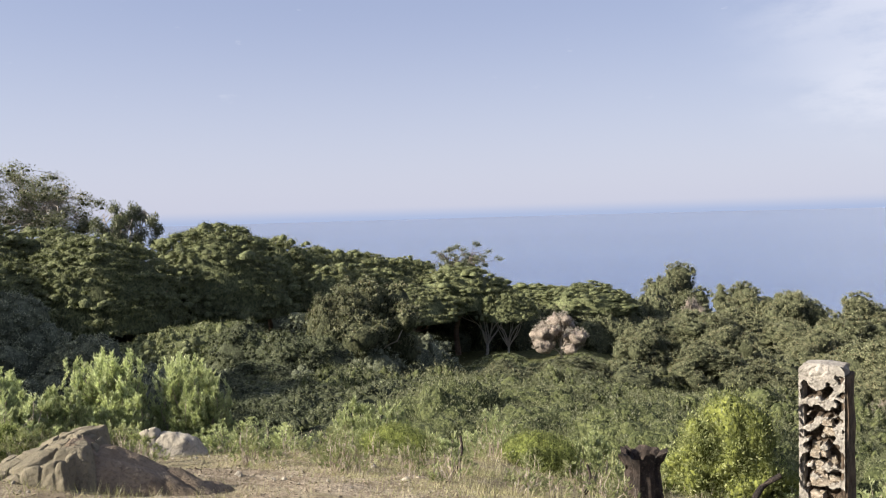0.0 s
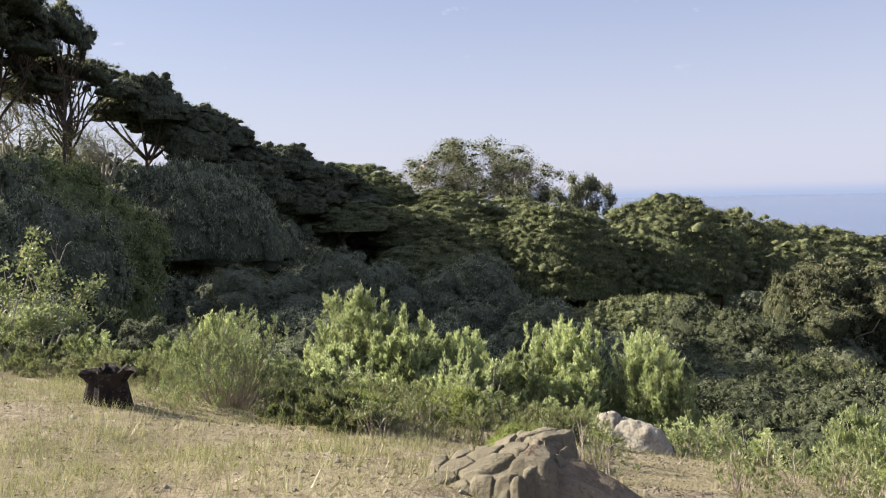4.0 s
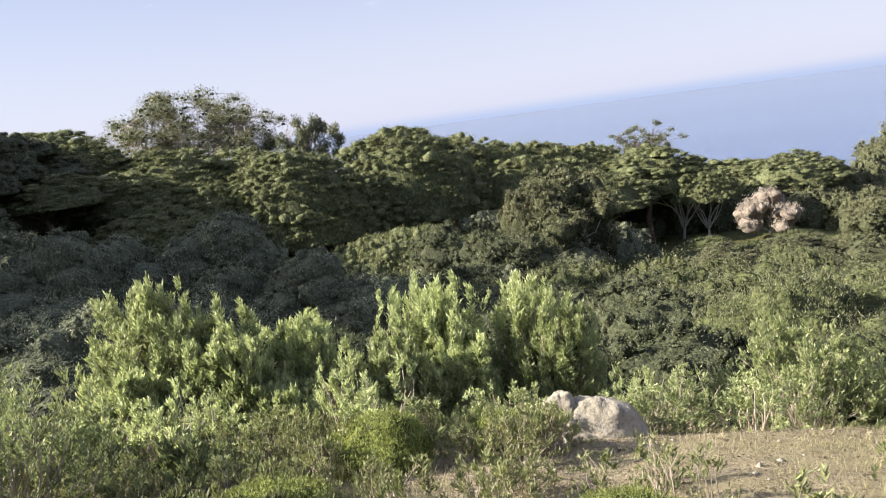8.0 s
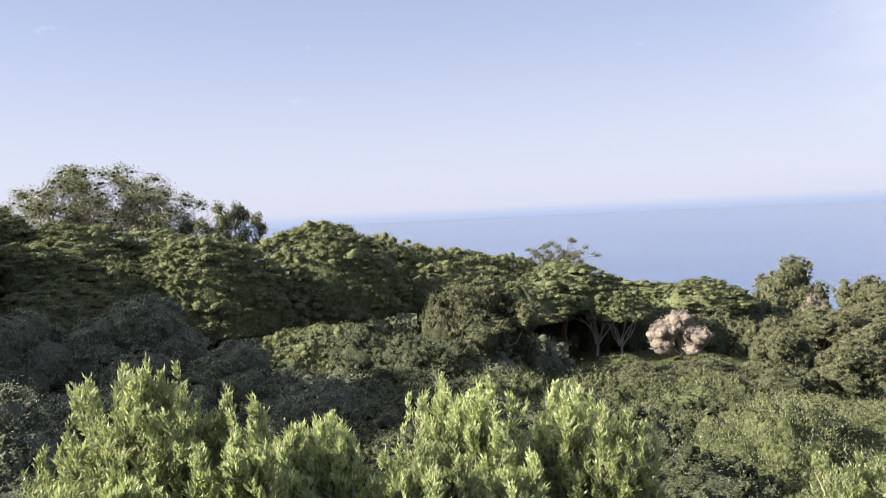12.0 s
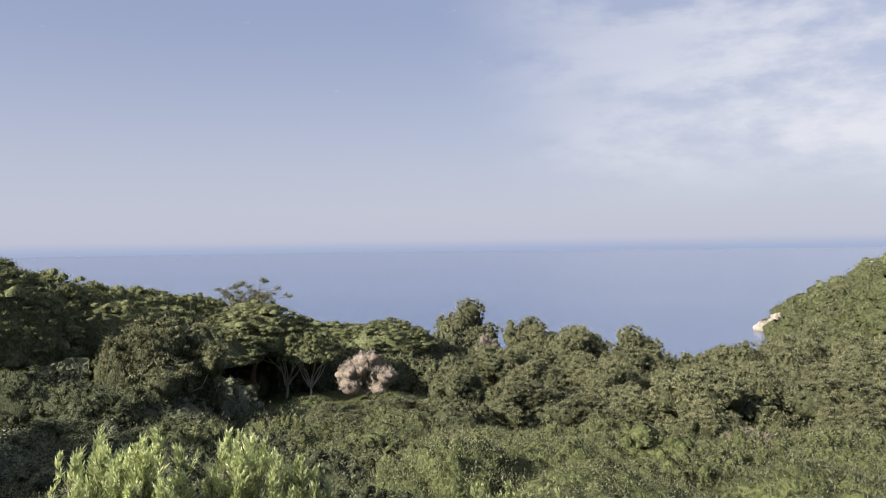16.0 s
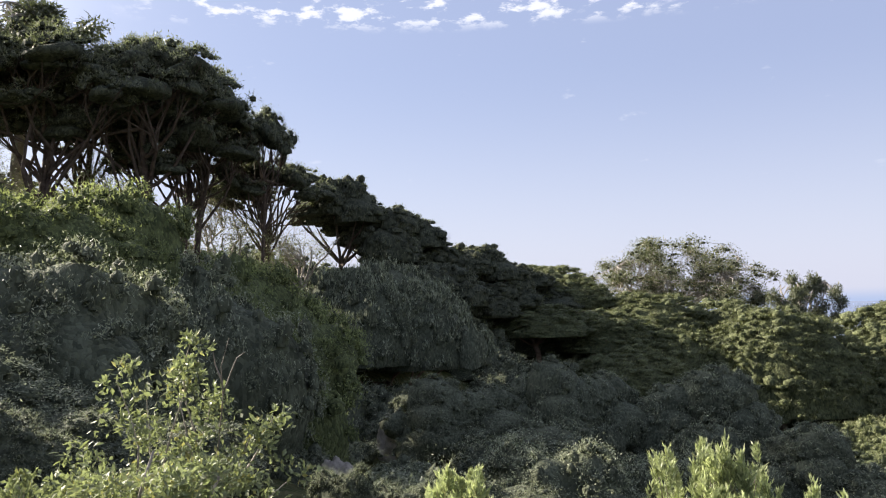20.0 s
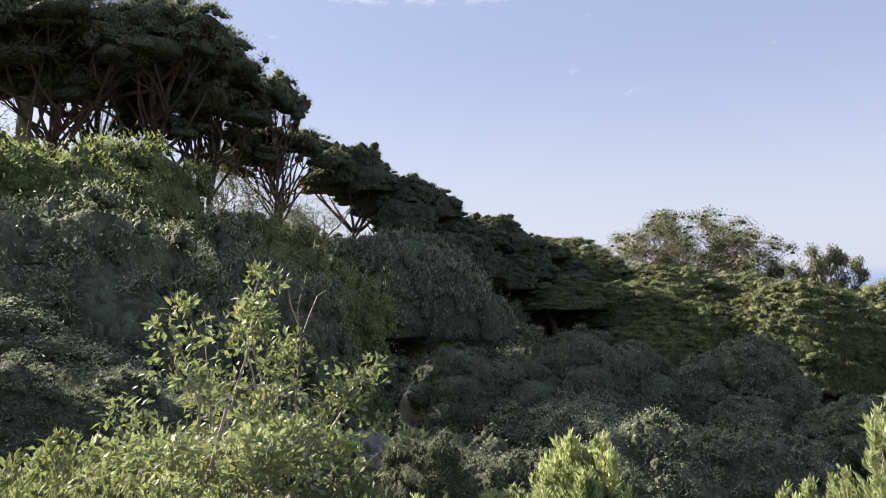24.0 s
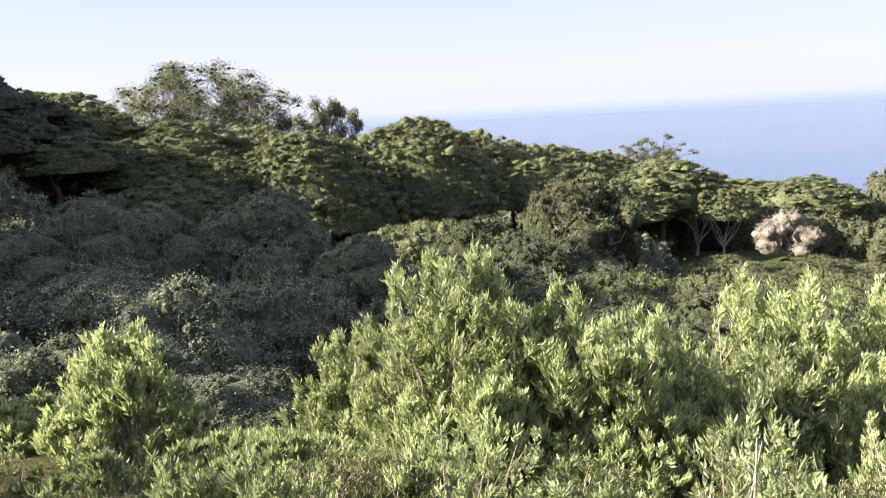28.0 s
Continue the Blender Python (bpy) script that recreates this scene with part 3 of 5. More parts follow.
def umbrella_pine(rng, height, radius, clear, pads, mat, needle=0.17, size=0.5, ratio=0.42, bough=0.05, tufts=28, bark=BARK_PINE, spiky=0.45, rise=1.3, shape=2.2, domes=9, part_of=0.40, fork_at=0.7, loose=0.15, sink=0.55, proud=0.0):
    """A stone pine: bare trunk, spreading limbs, a broad domed crown of many small pads over a hollow underside."""
    out = []
    crown = height - clear
    fork = np.array([rng.normal() * 0.25, rng.normal() * 0.25, max(0.6, clear * fork_at)])
    wide = height / 10
    out.append(("trunk", mesh_of("trunk", *tube(bent((0, 0, -0.6), fork, rng, 0.03, 6), np.linspace(0.36, 0.26, 6) * wide, 9), smooth=True), bark))
    for k in range(9):
        a = k * 2 * np.pi / 9 + rng.uniform(-0.3, 0.3)
        q = radius * rng.uniform(0.5, 0.85)
        h = np.array([math.cos(a) * q, math.sin(a) * q, clear + crown * rng.uniform(0.2, 0.4)])
        out.append(("limb", mesh_of("limb", *tube(bent(fork, h, rng, 0.07, 7), np.linspace(0.17, 0.05, 7) * wide, 6), smooth=True), bark))
    skins = []
    for k in range(domes):
        q = math.sqrt((k + 0.25) / domes) if domes > 1 else 0.0
        a = k * 2.39996 + rng.uniform(-0.3, 0.3)
        r = radius * (part_of * rng.uniform(0.8, 1.25) if domes > 1 else 1.0)
        h = min(crown, r * rng.uniform(0.62, 0.85)) if domes > 1 else crown
        top = clear + crown * math.sqrt(max(0.0, 1 - (q * 0.86) ** shape)) * rng.uniform(0.93, 1.0)
        c = np.array([math.cos(a) * q * (radius - r * 0.9), math.sin(a) * q * (radius - r * 0.9), max(clear, top - h)])

        def place(d, c=c, r=r, h=h):
            w = np.clip(np.hypot(d[:, 0], d[:, 1]), 1e-6, 1)
            z = h * (np.clip(1 - w**shape, 0, 1) ** (1 / shape) if domes > 1 else (1 - w**2.4) ** 0.8)
            return c + np.stack([d[:, 0] * r, d[:, 1] * r, np.where(d[:, 2] >= 0, z, h * 0.3 * (1 - w) - 0.12 * h * np.sin(np.pi * w))], 1)
        share = (r / radius) ** 2
        skins.append(padded(rng, place, 178, 30 if domes > 1 else 48, 16 if domes > 1 else 28, (r * 0.6, bough * 2 * h), max(12, int(pads * share)), size, ratio, tufts, needle, needle * 0.4, spiky, rise, loose, 0.8, sink, proud))
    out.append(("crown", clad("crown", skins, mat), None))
    return out


def plate_pine(rng, height, radius, clear, plates, tufts, mat, bark, needle=0.15, lean=0.08):
    """A tall maritime pine: crooked bare trunk, long rising limbs, and flat separate plates of needles that step up to a broad top."""
    out, twigs, skins = [], [], []
    wide = height / 14
    a0 = rng.uniform(0, 6.28)
    fork = np.array([math.cos(a0) * lean * height, math.sin(a0) * lean * height, height * 0.68])
    trunk = bent((0, 0, -0.6), fork, rng, 0.04, 8)
    out.append(("trunk", mesh_of("trunk", *tube(trunk, np.linspace(0.34, 0.17, 8) * wide, 8), smooth=True), bark))
    for k in range(plates):
        q = math.sqrt((k + 0.4) / plates)
        a = k * 2.39996 + rng.uniform(-0.4, 0.4)
        low = rng.uniform(0.0, 0.5) ** 1.5 * q
        c = np.array([math.cos(a) * q * radius * 0.84, math.sin(a) * q * radius * 0.84, clear + (height - clear) * (1 - 0.55 * q**2.2 - 1.2 * low) - 0.3])
        pr = radius * rng.uniform(0.22, 0.40)
        root = trunk[rng.integers(4, 8)]
        line = bent(root, c - [0, 0, 0.3], rng, 0.07, 7)
        out.append(("limb", mesh_of("limb", *tube(line, np.linspace(0.12, 0.04, 7) * wide, 5), smooth=True), bark))
        ph, tilt = pr * rng.uniform(0.26, 0.42), rng.normal(size=2) * 0.12
        seat = lambda d, c=c, pr=pr, ph=ph, tilt=tilt: c + np.stack([d[:, 0] * pr, d[:, 1] * pr * 0.85, d[:, 2] * np.where(d[:, 2] > 0, ph, ph * 0.4) + (d[:, 0] * tilt[0] + d[:, 1] * tilt[1]) * pr], 1)
        skins.append(padded(rng, seat, 178, 14, 8, (1.6, 0.6), 17, 0.46, 0.6, tufts, needle, needle * 0.36, 0.65, 0.6, 1.1, 0.6, 1.2))
        for j in range(5):
            b = rng.uniform(0, 6.28)
            twigs.append(tube(bent(line[4], c + [math.cos(b) * pr * 0.8, math.sin(b) * pr * 0.7, 0], rng, 0.08, 4), np.linspace(0.04, 0.012, 4) * wide, 4))
    out.append(("twig_tangle", mesh_of("twig_tangle", *merged(twigs)), bark))
    out.append(("crown", clad("crown", skins, mat), None))
    return out


def tall_tree(rng, height, radius, clear, clumps, tufts, per, leaf, mat, bark, droop=-0.35, size=1.0, arms=7, thick=1.0, body=0.7, heads=0, low=-0.55, flat=0.7, thin=True, spread=0.30, loose=0.7):
    """A loose-crowned tree: forking limbs that carry many separate clumps of leaves."""
    out, twigs, cs, rs = [], [], [], []
    wide = height / 12 * thick
    fork = np.array([rng.normal() * 0.02 * height, rng.normal() * 0.02 * height, clear])
    out.append(("trunk", mesh_of("trunk", *tube(bent((0, 0, -0.04 * height), fork, rng, 0.05, 6), np.linspace(0.27, 0.18, 6) * wide, 7), smooth=True), bark))
    lines = []
    for k in range(arms):
        a = k * 2 * np.pi / arms + rng.uniform(-0.4, 0.4)
        q = radius * rng.uniform(0.2, 0.65)
        e = np.array([math.cos(a) * q, math.sin(a) * q, clear + (height - clear) * rng.uniform(0.3, 0.66)])
        line = bent(fork, e, rng, 0.09, 7)
        lines.append(line)
        out.append(("limb", mesh_of("limb", *tube(line, np.linspace(0.13, 0.035, 7) * wide, 5), smooth=True), bark))
    seat = dome(max(1, heads), rng, low) * rng.uniform(0.12, 0.95, (max(1, heads), 1)) ** 0.6
    for k in range(clumps):
        d = dome(1, rng, low)[0] * rng.uniform(0.35, 1.0) ** 0.4
        if heads:
            d = seat[k % heads] + dome(1, rng, -1.0)[0] * rng.uniform(0.15, 1.0) * spread
        c = np.array([d[0] * radius * 0.88, d[1] * radius * 0.88, clear * 0.8 + (height - clear * 0.8) * (0.43 + 0.5 * d[2])])
        cr = radius * rng.uniform(0.75, 1.3) * size * 0.17
        cs.append(c)
        rs.append((cr, cr, cr * flat))
        arm = min(lines, key=lambda o: np.linalg.norm(o[4] - c))
        twigs.append(tube(bent(arm[rng.integers(3, 7)], c, rng, 0.08, 4), np.linspace(0.035, 0.012, 4) * wide, 4))
    out.append(("twig_tangle", mesh_of("twig_tangle", *merged(twigs)), bark))
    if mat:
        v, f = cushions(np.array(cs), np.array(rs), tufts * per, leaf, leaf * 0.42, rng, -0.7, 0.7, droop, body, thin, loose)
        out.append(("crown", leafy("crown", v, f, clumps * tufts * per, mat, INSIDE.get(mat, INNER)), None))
    return out


def headed_tree(rng, height, radius, clear, heads, leaf, mat, bark, size=0.36, droop=-0.3, pads=40, pad=0.36, tufts=24, ratio=0.7, arms=8, flat=0.8, spiky=0.7, low=-0.5, width=0.42, loose=0.8, body=0.8, sink=0.55):
    """A broad tree whose limbs carry many uneven leafy heads that run into one another."""
    out, skins = [], []
    wide = height / 12
    fork = np.array([rng.normal() * 0.02 * height, rng.normal() * 0.02 * height, max(clear, 0.12 * height)])
    out.append(("trunk", mesh_of("trunk", *tube(bent((0, 0, -0.04 * height), fork, rng, 0.05, 6), np.linspace(0.27, 0.18, 6) * wide, 7), smooth=True), bark))
    seats = []
    for k in range(heads):
        d = dome(1, rng, low)[0] * rng.uniform(0.15, 1.0) ** 0.45
        r = radius * size * rng.uniform(0.6, 1.35)
        c = np.array([d[0] * (radius - r * 0.7), d[1] * (radius - r * 0.7), clear + (height - clear) * (0.42 + 0.58 * d[2]) - r * flat * max(0.0, d[2])])
        c[2] = max(c[2], clear + r * flat * 0.3)
        seats.append(c)
        place = lambda w, c=c, r=r: c + w * [r, r, r * flat]
        skins.append(padded(rng, place, 172, 16, 10, (r * 0.8, 0.3 * r), max(8, int(pads * (r / (radius * size)) ** 2)), pad, ratio, tufts, leaf, leaf * width, spiky, droop, loose, body, sink))
    for k in range(arms):
        c = seats[k * len(seats) // arms]
        out.append(("limb", mesh_of("limb", *tube(bent(fork, c, rng, 0.08, 7), np.linspace(0.13, 0.035, 7) * wide, 5), smooth=True), bark))
    out.append(("crown", clad("crown", skins, mat), None))
    return out


def planted(name, parts, label, category, group=""):
    """An Empty that carries the parts of a plant."""
    ob = new(name)
    ob.empty_display_size = 0.2
    for pn, me, mat in parts:
        p = part(pn, me, mat, ob)
        if pn in ("twig_tangle", "new_growth"):
            p["kind"] = "stuff"
    return tagged(ob, label, category, group)


# ---- ground ----
SLOPE_Y = (-400, -30, 0, 6, 10, 13, 15, 17, 18.5, 20, 25, 35, 55, 75, 100, 130, 160, 190, 220, 260, 1000)
SLOPE_Z = (4, -1.0, -1.85, -1.95, -2.05, -2.65, -3.15, -3.7, -4.3, -5.1, -6.8, -9.0, -13.2, -18, -21.5, -23.5, -26, -30, -36, -46, -60)


def smooth01(v):
    v = np.clip(v, 0, 1)
    return v * v * (3 - 2 * v)


def lie(x, y):
    """The height of the ground, for arrays or numbers."""
    x, y = np.asarray(x, float), np.asarray(y, float)
    w = 0.5 + np.clip(np.abs(y - 8) * 0.09, 0, 20)
    z = sum(np.interp(y + w * k, SLOPE_Y, SLOPE_Z) for k in (-0.9, -0.45, 0, 0.45, 0.9)) / 5
    z = z - (0.10 + 0.10 * smooth01((y - 12) / 3)) * np.clip(x, 0, 4) - 0.10 * np.clip(x - 4, 0, 4) - 0.035 * np.clip(x - 8, 0, 80) - 0.035 * np.clip(-x, 0, 16) - 0.09 * np.clip(x - 5, 0, 60) * smooth01((y - 70) / 60)
    hill = smooth01((-x - 50) / 32)
    z = z + 12.0 * hill + 0.16 * np.clip(-x - 75, 0, 200) * smooth01((150 - y) / 60)
    az, far = np.degrees(np.arctan2(x + 5, y - 10)), np.hypot(x + 5, y - 10)
    head = np.interp(az, (24, 25.5, 27.5, 29.6, 33, 36.5, 44, 60, 90), (-54, -44, -38, -34.5, -22.5, -11, 0.5, 9, 8))
    rise = smooth01((far - 100) / 220) * smooth01((az - 21) / 6) * smooth01((120 - az) / 30)
    head = head - 0.35 * np.clip(far - 375, 0, 150)
    z = z * (1 - rise) + head * rise
    z = z - 0.25 * np.exp(-((x - 2.0) ** 2 + (y - 15.0) ** 2) / 6.0)
    z = z + 0.22 * np.exp(-((x + 3.1) ** 2 + (y - 11.1) ** 2) / 3.2)
    bump = np.sin(x * 0.9 + 1.7 * np.sin(y * 0.53)) * np.sin(y * 0.8 + 0.6 * x) + 0.6 * np.sin(2.3 * x + 1.1 * y + np.sin(1.7 * y)) * np.sin(1.9 * y - 1.3 * x)
    fine = np.sin(x * 6.1 + 2 * np.sin(y * 3.7)) * np.sin(y * 5.3 + 1.5 * np.sin(x * 4.1)) + 0.5 * np.sin(13 * x + 4 * y) * np.sin(11 * y - 5 * x)
    return z + 0.035 * bump * (1 + np.clip(far * 0.04, 0, 14)) + 0.02 * fine


def make_ground():
    u = np.linspace(-1, 1, 221)
    xs = 3.0 * np.sinh(u * 5.6) - 3
    v = np.linspace(-0.72, 1, 221)
    ys = 3.0 * np.sinh(v * 5.6) + 13
    gx, gy = np.meshgrid(xs, ys)
    gz = lie(gx, gy)
    n = len(xs)
    i, j = np.meshgrid(np.arange(n - 1), np.arange(len(ys) - 1))
    k = (j * n + i).ravel()
    me = mesh_of("ground", np.stack([gx, gy, gz], -1).reshape(-1, 3), np.stack([k, k + 1, k + 1 + n, k + n], -1), GROUND, True)
    tagged(new("ground", me), "sloping hillside of pale dry soil and straw grass", "ground", kind="structure")


make_ground()


def make_sea():
    rings = np.concatenate([[0.0], np.geomspace(120, 3600, 40)])
    sides = 96
    g = np.linspace(0, 2 * np.pi, sides, endpoint=False)
    v = np.stack([rings[:, None] * np.cos(g), rings[:, None] * np.sin(g), np.full((len(rings), sides), -35.0)], -1).reshape(-1, 3)
    k, s = np.meshgrid(np.arange(len(rings) - 1), np.arange(sides), indexing="ij")
    i, j = k * sides + s, k * sides + (s + 1) % sides
    me = mesh_of("water", v, np.stack([i, j, j + sides, i + sides], -1).reshape(-1, 4), SEA)
    tagged(new("water", me), "calm hazy blue sea reaching the horizon", "sea", kind="structure")


make_sea()

# ---- trees ----
R = np.random.default_rng(21)


def grove(kinds, rows, high=10.0, wide=6.0):
    """Copies of the kinds, each row x, y, top and crown radius; the kinds are built as wide and high as given."""
    for k, (x, y, top, r) in enumerate(rows):
        z = float(lie(x, y))
        ob = copy_thing(kinds[k % len(kinds)], pose(x, y, z, 0, 0, float(R.uniform(0, 360))))
        ob.scale = (r / wide, r / wide, max(0.3, (top - z) / high))
    for src in kinds:
        for o in (*src.children_recursive, src):
            bpy.data.objects.remove(o)


def kinds_of(name, count, seed, build, label, category, group):
    return [planted(name, build(np.random.default_rng(seed + k)), label, category, group) for k in range(count)]


BIG = kinds_of("umbrella_pine", 2, 31, lambda g: umbrella_pine(g, 13, 12, 5.8, 1250, PINE, 0.17, 0.60, 0.28, 0.05, 58, spiky=0.45, rise=0.9, domes=1, loose=0.15, sink=1.8, proud=0.2), "huge umbrella pine with a domed scaly green crown", "pine tree", "umbrella pines on the slope")
grove(BIG, ((-54.6, 92.0, -2.7, 11.2), (-48.8, 110.0, -2.0, 12.4), (-29.5, 147.0, -9.0, 9.5)), 13.0, 12.0)
PINES = kinds_of("umbrella_pine", 3, 35, lambda g: umbrella_pine(g, 11, 7, 6.6, 420, PINE, 0.18, 0.56, 0.36, 0.08, 58, spiky=0.45, rise=0.9, domes=1, loose=0.15, sink=1.6, proud=0.25), "umbrella pine with a flat domed green crown", "pine tree", "umbrella pines on the slope")
grove(PINES, (
    (-47.1, 126.9, -4.5, 8.0), (-42.0, 133.9, -6.1, 8.0), (-37.7, 140.4, -7.2, 8.4), (-18.8, 138.9, -10.2, 9.6),
    (2.8, 159.7, -15.2, 10), (-7.4, 164.7, -15.6, 9.6), (-85.4, 86.1, 3.8, 7.6), (-80.1, 85.9, 2.1, 6.4),
    (-71.3, 71.8, -1.3, 7.0), (-67.9, 79.6, -2.3, 7.0), (-62, 84, -4.5, 6.6), (-66, 100, -1.5, 8), (-70, 90, -0.5, 7.6), (-60, 74, -6, 6.5),
    (-36, 126, -8.5, 8), (-31, 133, -10, 8), (-24, 128, -12.5, 7.5)), 11.0, 7.0)
FORK = kinds_of("umbrella_pine", 1, 41, lambda g: umbrella_pine(g, 9, 8, 6.0, 460, PINE, 0.18, 0.56, 0.36, 0.05, 58, BARK_PALE, 0.45, 0.9, domes=1, fork_at=0.25, loose=0.15, sink=1.6, proud=0.35), "umbrella pine with a pale forked trunk coloured as sunlit and flat crown", "pine tree", "umbrella pines on the slope")
grove(FORK, ((-13.9, 138.3, -12.8, 7.0), (-10.0, 134.5, -14.4, 5.2)), 9.0, 8.0)
HILL = kinds_of("hill_pine", 4, 50, lambda g: plate_pine(g, 17, 7, 11.0, 26, 72, PINE_DARK, BARK_DARK, 0.19), "dark backlit pine with an open layered crown", "pine tree", "tall pines on the hill")
grove(HILL, (
    (-70.2, 32.9, 18.6, 5.8), (-70.0, 38.9, 16.0, 3.6), (-67.2, 28.7, 19.6, 7.6), (-66.8, 21.5, 19.2, 7.6), (-74.3, 41.1, 12.6, 6.0),
    (-66, 12.5, 19.5, 7.8), (-71, 32, 15.5, 6.6), (-72, 24, 17, 6.6)), 17.0, 7.0)
DOMED = kinds_of("hill_pine", 2, 46, lambda g: umbrella_pine(g, 11, 7, 5.6, 400, PINE_DARK, 0.16, 0.54, 0.45, 0.12, bark=BARK_DARK, domes=8, part_of=0.44), "dark backlit pine with a dense domed crown", "pine tree", "tall pines on the hill")
grove(DOMED, (
    (-74.7, 65.3, 5.8, 6.2), (-74.7, 55.0, 9.8, 6.4), (-76.0, 49.6, 12.4, 5.4), (-79, 71, 4.6, 6.0), (-82, 78, 4.0, 6.0), (-70, 57, 3.6, 5.6), (-76, 60, 6.2, 6.2), (-73, 67, 2.0, 6.0), (-80, 82, 1.0, 6.0)), 11.0, 7.0)
SCREEN = kinds_of("eucalyptus", 2, 57, lambda g: tall_tree(g, 14, 6, 3.0, 90, 70, 1, 0.2, EUC, BARK_GREY, body=0, heads=26), "tall slender eucalyptus with sunlit gaps in the crown", "eucalyptus tree", "eucalyptus trees")
grove(SCREEN, ((-72, 27, 14, 6), (-73, 36, 12, 6), (-75, 45, 9, 6), (-70, 17, 13, 6)), 14.0, 6.0)
GUM = kinds_of("eucalyptus", 1, 62, lambda g: tall_tree(g, 15, 12, 3.8, 620, 60, 1, 0.24, EUC, BARK_GREY, -0.4, 0.37, 16, body=0.3, heads=110, low=-0.55, spread=0.12, loose=0.6), "wide airy eucalyptus rising above the pines", "eucalyptus tree", "eucalyptus trees")
grove(GUM, ((-83.4, 112.0, 10.2, 17.2),), 15.0, 12.0)
AIRY = kinds_of("eucalyptus", 1, 63, lambda g: tall_tree(g, 14, 5, 9.0, 90, 140, 1, 0.26, GUM_LEAF, BARK_GREY, -0.4, 0.62, 7, body=0, heads=20, low=-0.4, spread=0.18, loose=0.6), "small airy eucalyptus top above the pines", "eucalyptus tree", "eucalyptus trees")
grove(AIRY, ((-60.8, 108.2, 4.0, 5.6), (-76.9, 22.0, 26.0, 9.0), (-75.5, 15.0, 25.0, 8.0)), 14.0, 5.0)
GUMS = kinds_of("eucalyptus", 3, 64, lambda g: headed_tree(g, 12, 7, 1.2, 30, 0.24, EUC, BARK_GREY, 0.28, pads=30, tufts=36, loose=1.2, body=0.6, sink=1.6), "bushy eucalyptus with grey-green drooping leaves", "eucalyptus tree", "eucalyptus trees")
west = (
    (-82.6, 98.6, -0.4, 8.0), (-24.2, 99.4, -7.4, 7.6), (-27.0, 96.7, -8.5, 4.4), (23.1, 187.5, -14.5, 9.5), (34.1, 171.0, -16.2, 8), (41.0, 161.8, -17.3, 8), (55.3, 169.6, -19.4, 7.6),
    (56.4, 147.5, -21.4, 7.4), (21.2, 148.2, -19.5, 7.8), (35.1, 139.5, -20.4, 8.0), (48.9, 126.7, -20.3, 7.8), (57.8, 126.7, -20.2, 8.0), (59.5, 111.7, -19.0, 8.0), (60.3, 99.0, -19.0, 7.6))
east = (
    (14.8, 159.4, -22.0, 7), (69.2, 91.7, -16.9, 8.0), (74, 108, -17, 8), (28, 156, -20, 7), (66, 130, -18.5, 8), (73, 122, -18, 8), (66, 150, -20.5, 8.5),
    (82, 135, -18.5, 9), (46, 146, -20, 8), (62.4, 144.6, -20.9, 7.0), (65.5, 142.9, -19.8, 7.0), (69.8, 142.8, -19.1, 7.0), (76.1, 146.1, -18.4, 7.5), (82.9, 150.1, -18.9, 7.5), (59.2, 146.2, -22.0, 7.0))
front = (
    (9.3, 109.5, -15.5, 4.2), (15.8, 103.2, -16.4, 5.4), (20.1, 91.6, -16.3, 4.2), (30.5, 87.6, -12.8, 5.4), (39.1, 88.8, -14.4, 5.2), (40.0, 76.5, -12.2, 6.0), (30.0, 101.9, -17.8, 4.4),
    (-6.6, 90.6, -16.5, 4.0), (0.7, 98.4, -17.4, 4.4), (21.9, 119.2, -16.6, 5.0), (32.9, 119.0, -17.7, 4.8), (25.0, 73.6, -13.6, 3.2), (33.1, 66.6, -13.0, 3.4), (48.0, 92.0, -14.5, 5.5), (45.0, 105.0, -17.5, 5.5))
grove(GUMS, [(x, y, top + (1.3 if x > 10 else 0.0), r) for x, y, top, r in west + east] + list(front), 12.0, 7.0)
BARE = kinds_of("bare_topped_tree", 1, 68, lambda g: tall_tree(g, 24, 12, 16.0, 130, 60, 1, 0.3, PINE_DARK, BARK_DARK, 0.3, 0.34, 15, 0.6, body=0.5, heads=46, low=-0.1, spread=0.1, loose=0.3), "thin half-bare tree standing above the canopy", "tree", "")
grove(BARE, ((-26.0, 201, -7.3, 12.0),), 24.0, 12.0)
DEADS = kinds_of("dead_tree", 2, 72, lambda g: headed_tree(g, 8, 4.5, 0.6, 30, 0.2, DEAD, BARK_GREY, 0.25, 0.6, 14, 0.32, 30, 1.0, loose=1.0, body=0.5), "dead tree covered in dry pinkish-brown leaves", "tree", "dead trees")
grove(DEADS, ((-1.4, 128.5, -16.3, 4.5), (23.6, 166.1, -17.5, 3.6), (31.9, 55.2, -11.7, 2.2)), 8.0, 4.5)
GREYS = kinds_of("bare_tree", 1, 76, lambda g: tall_tree(g, 6, 4, 0.8, 60, 20, 2, 0.5, GREYDEAD, BARK_GREY, 0.3, 1.0, 9), "leafless grey-brown tree of fine dry twigs", "tree", "dead trees")
grove(GREYS, ((19.5, 56.4, -12.3, 1.8), (64.7, 123.8, -25.9, 4.5), (72.8, 131.7, -26.3, 4.0), (57.3, 118.9, -25.1, 4.0)), 6.0, 4.0)

# ---- bushes ----
def thicket(seed, mat, label):
    return [planted("round_pine", umbrella_pine(np.random.default_rng(seed), 9, 11, 0.2, 900, mat, 0.24, 0.48, 0.8, 0.05, 40, spiky=0.9, rise=2.0, shape=2.4, domes=12, part_of=0.42, loose=0.6), label, "pine tree")]



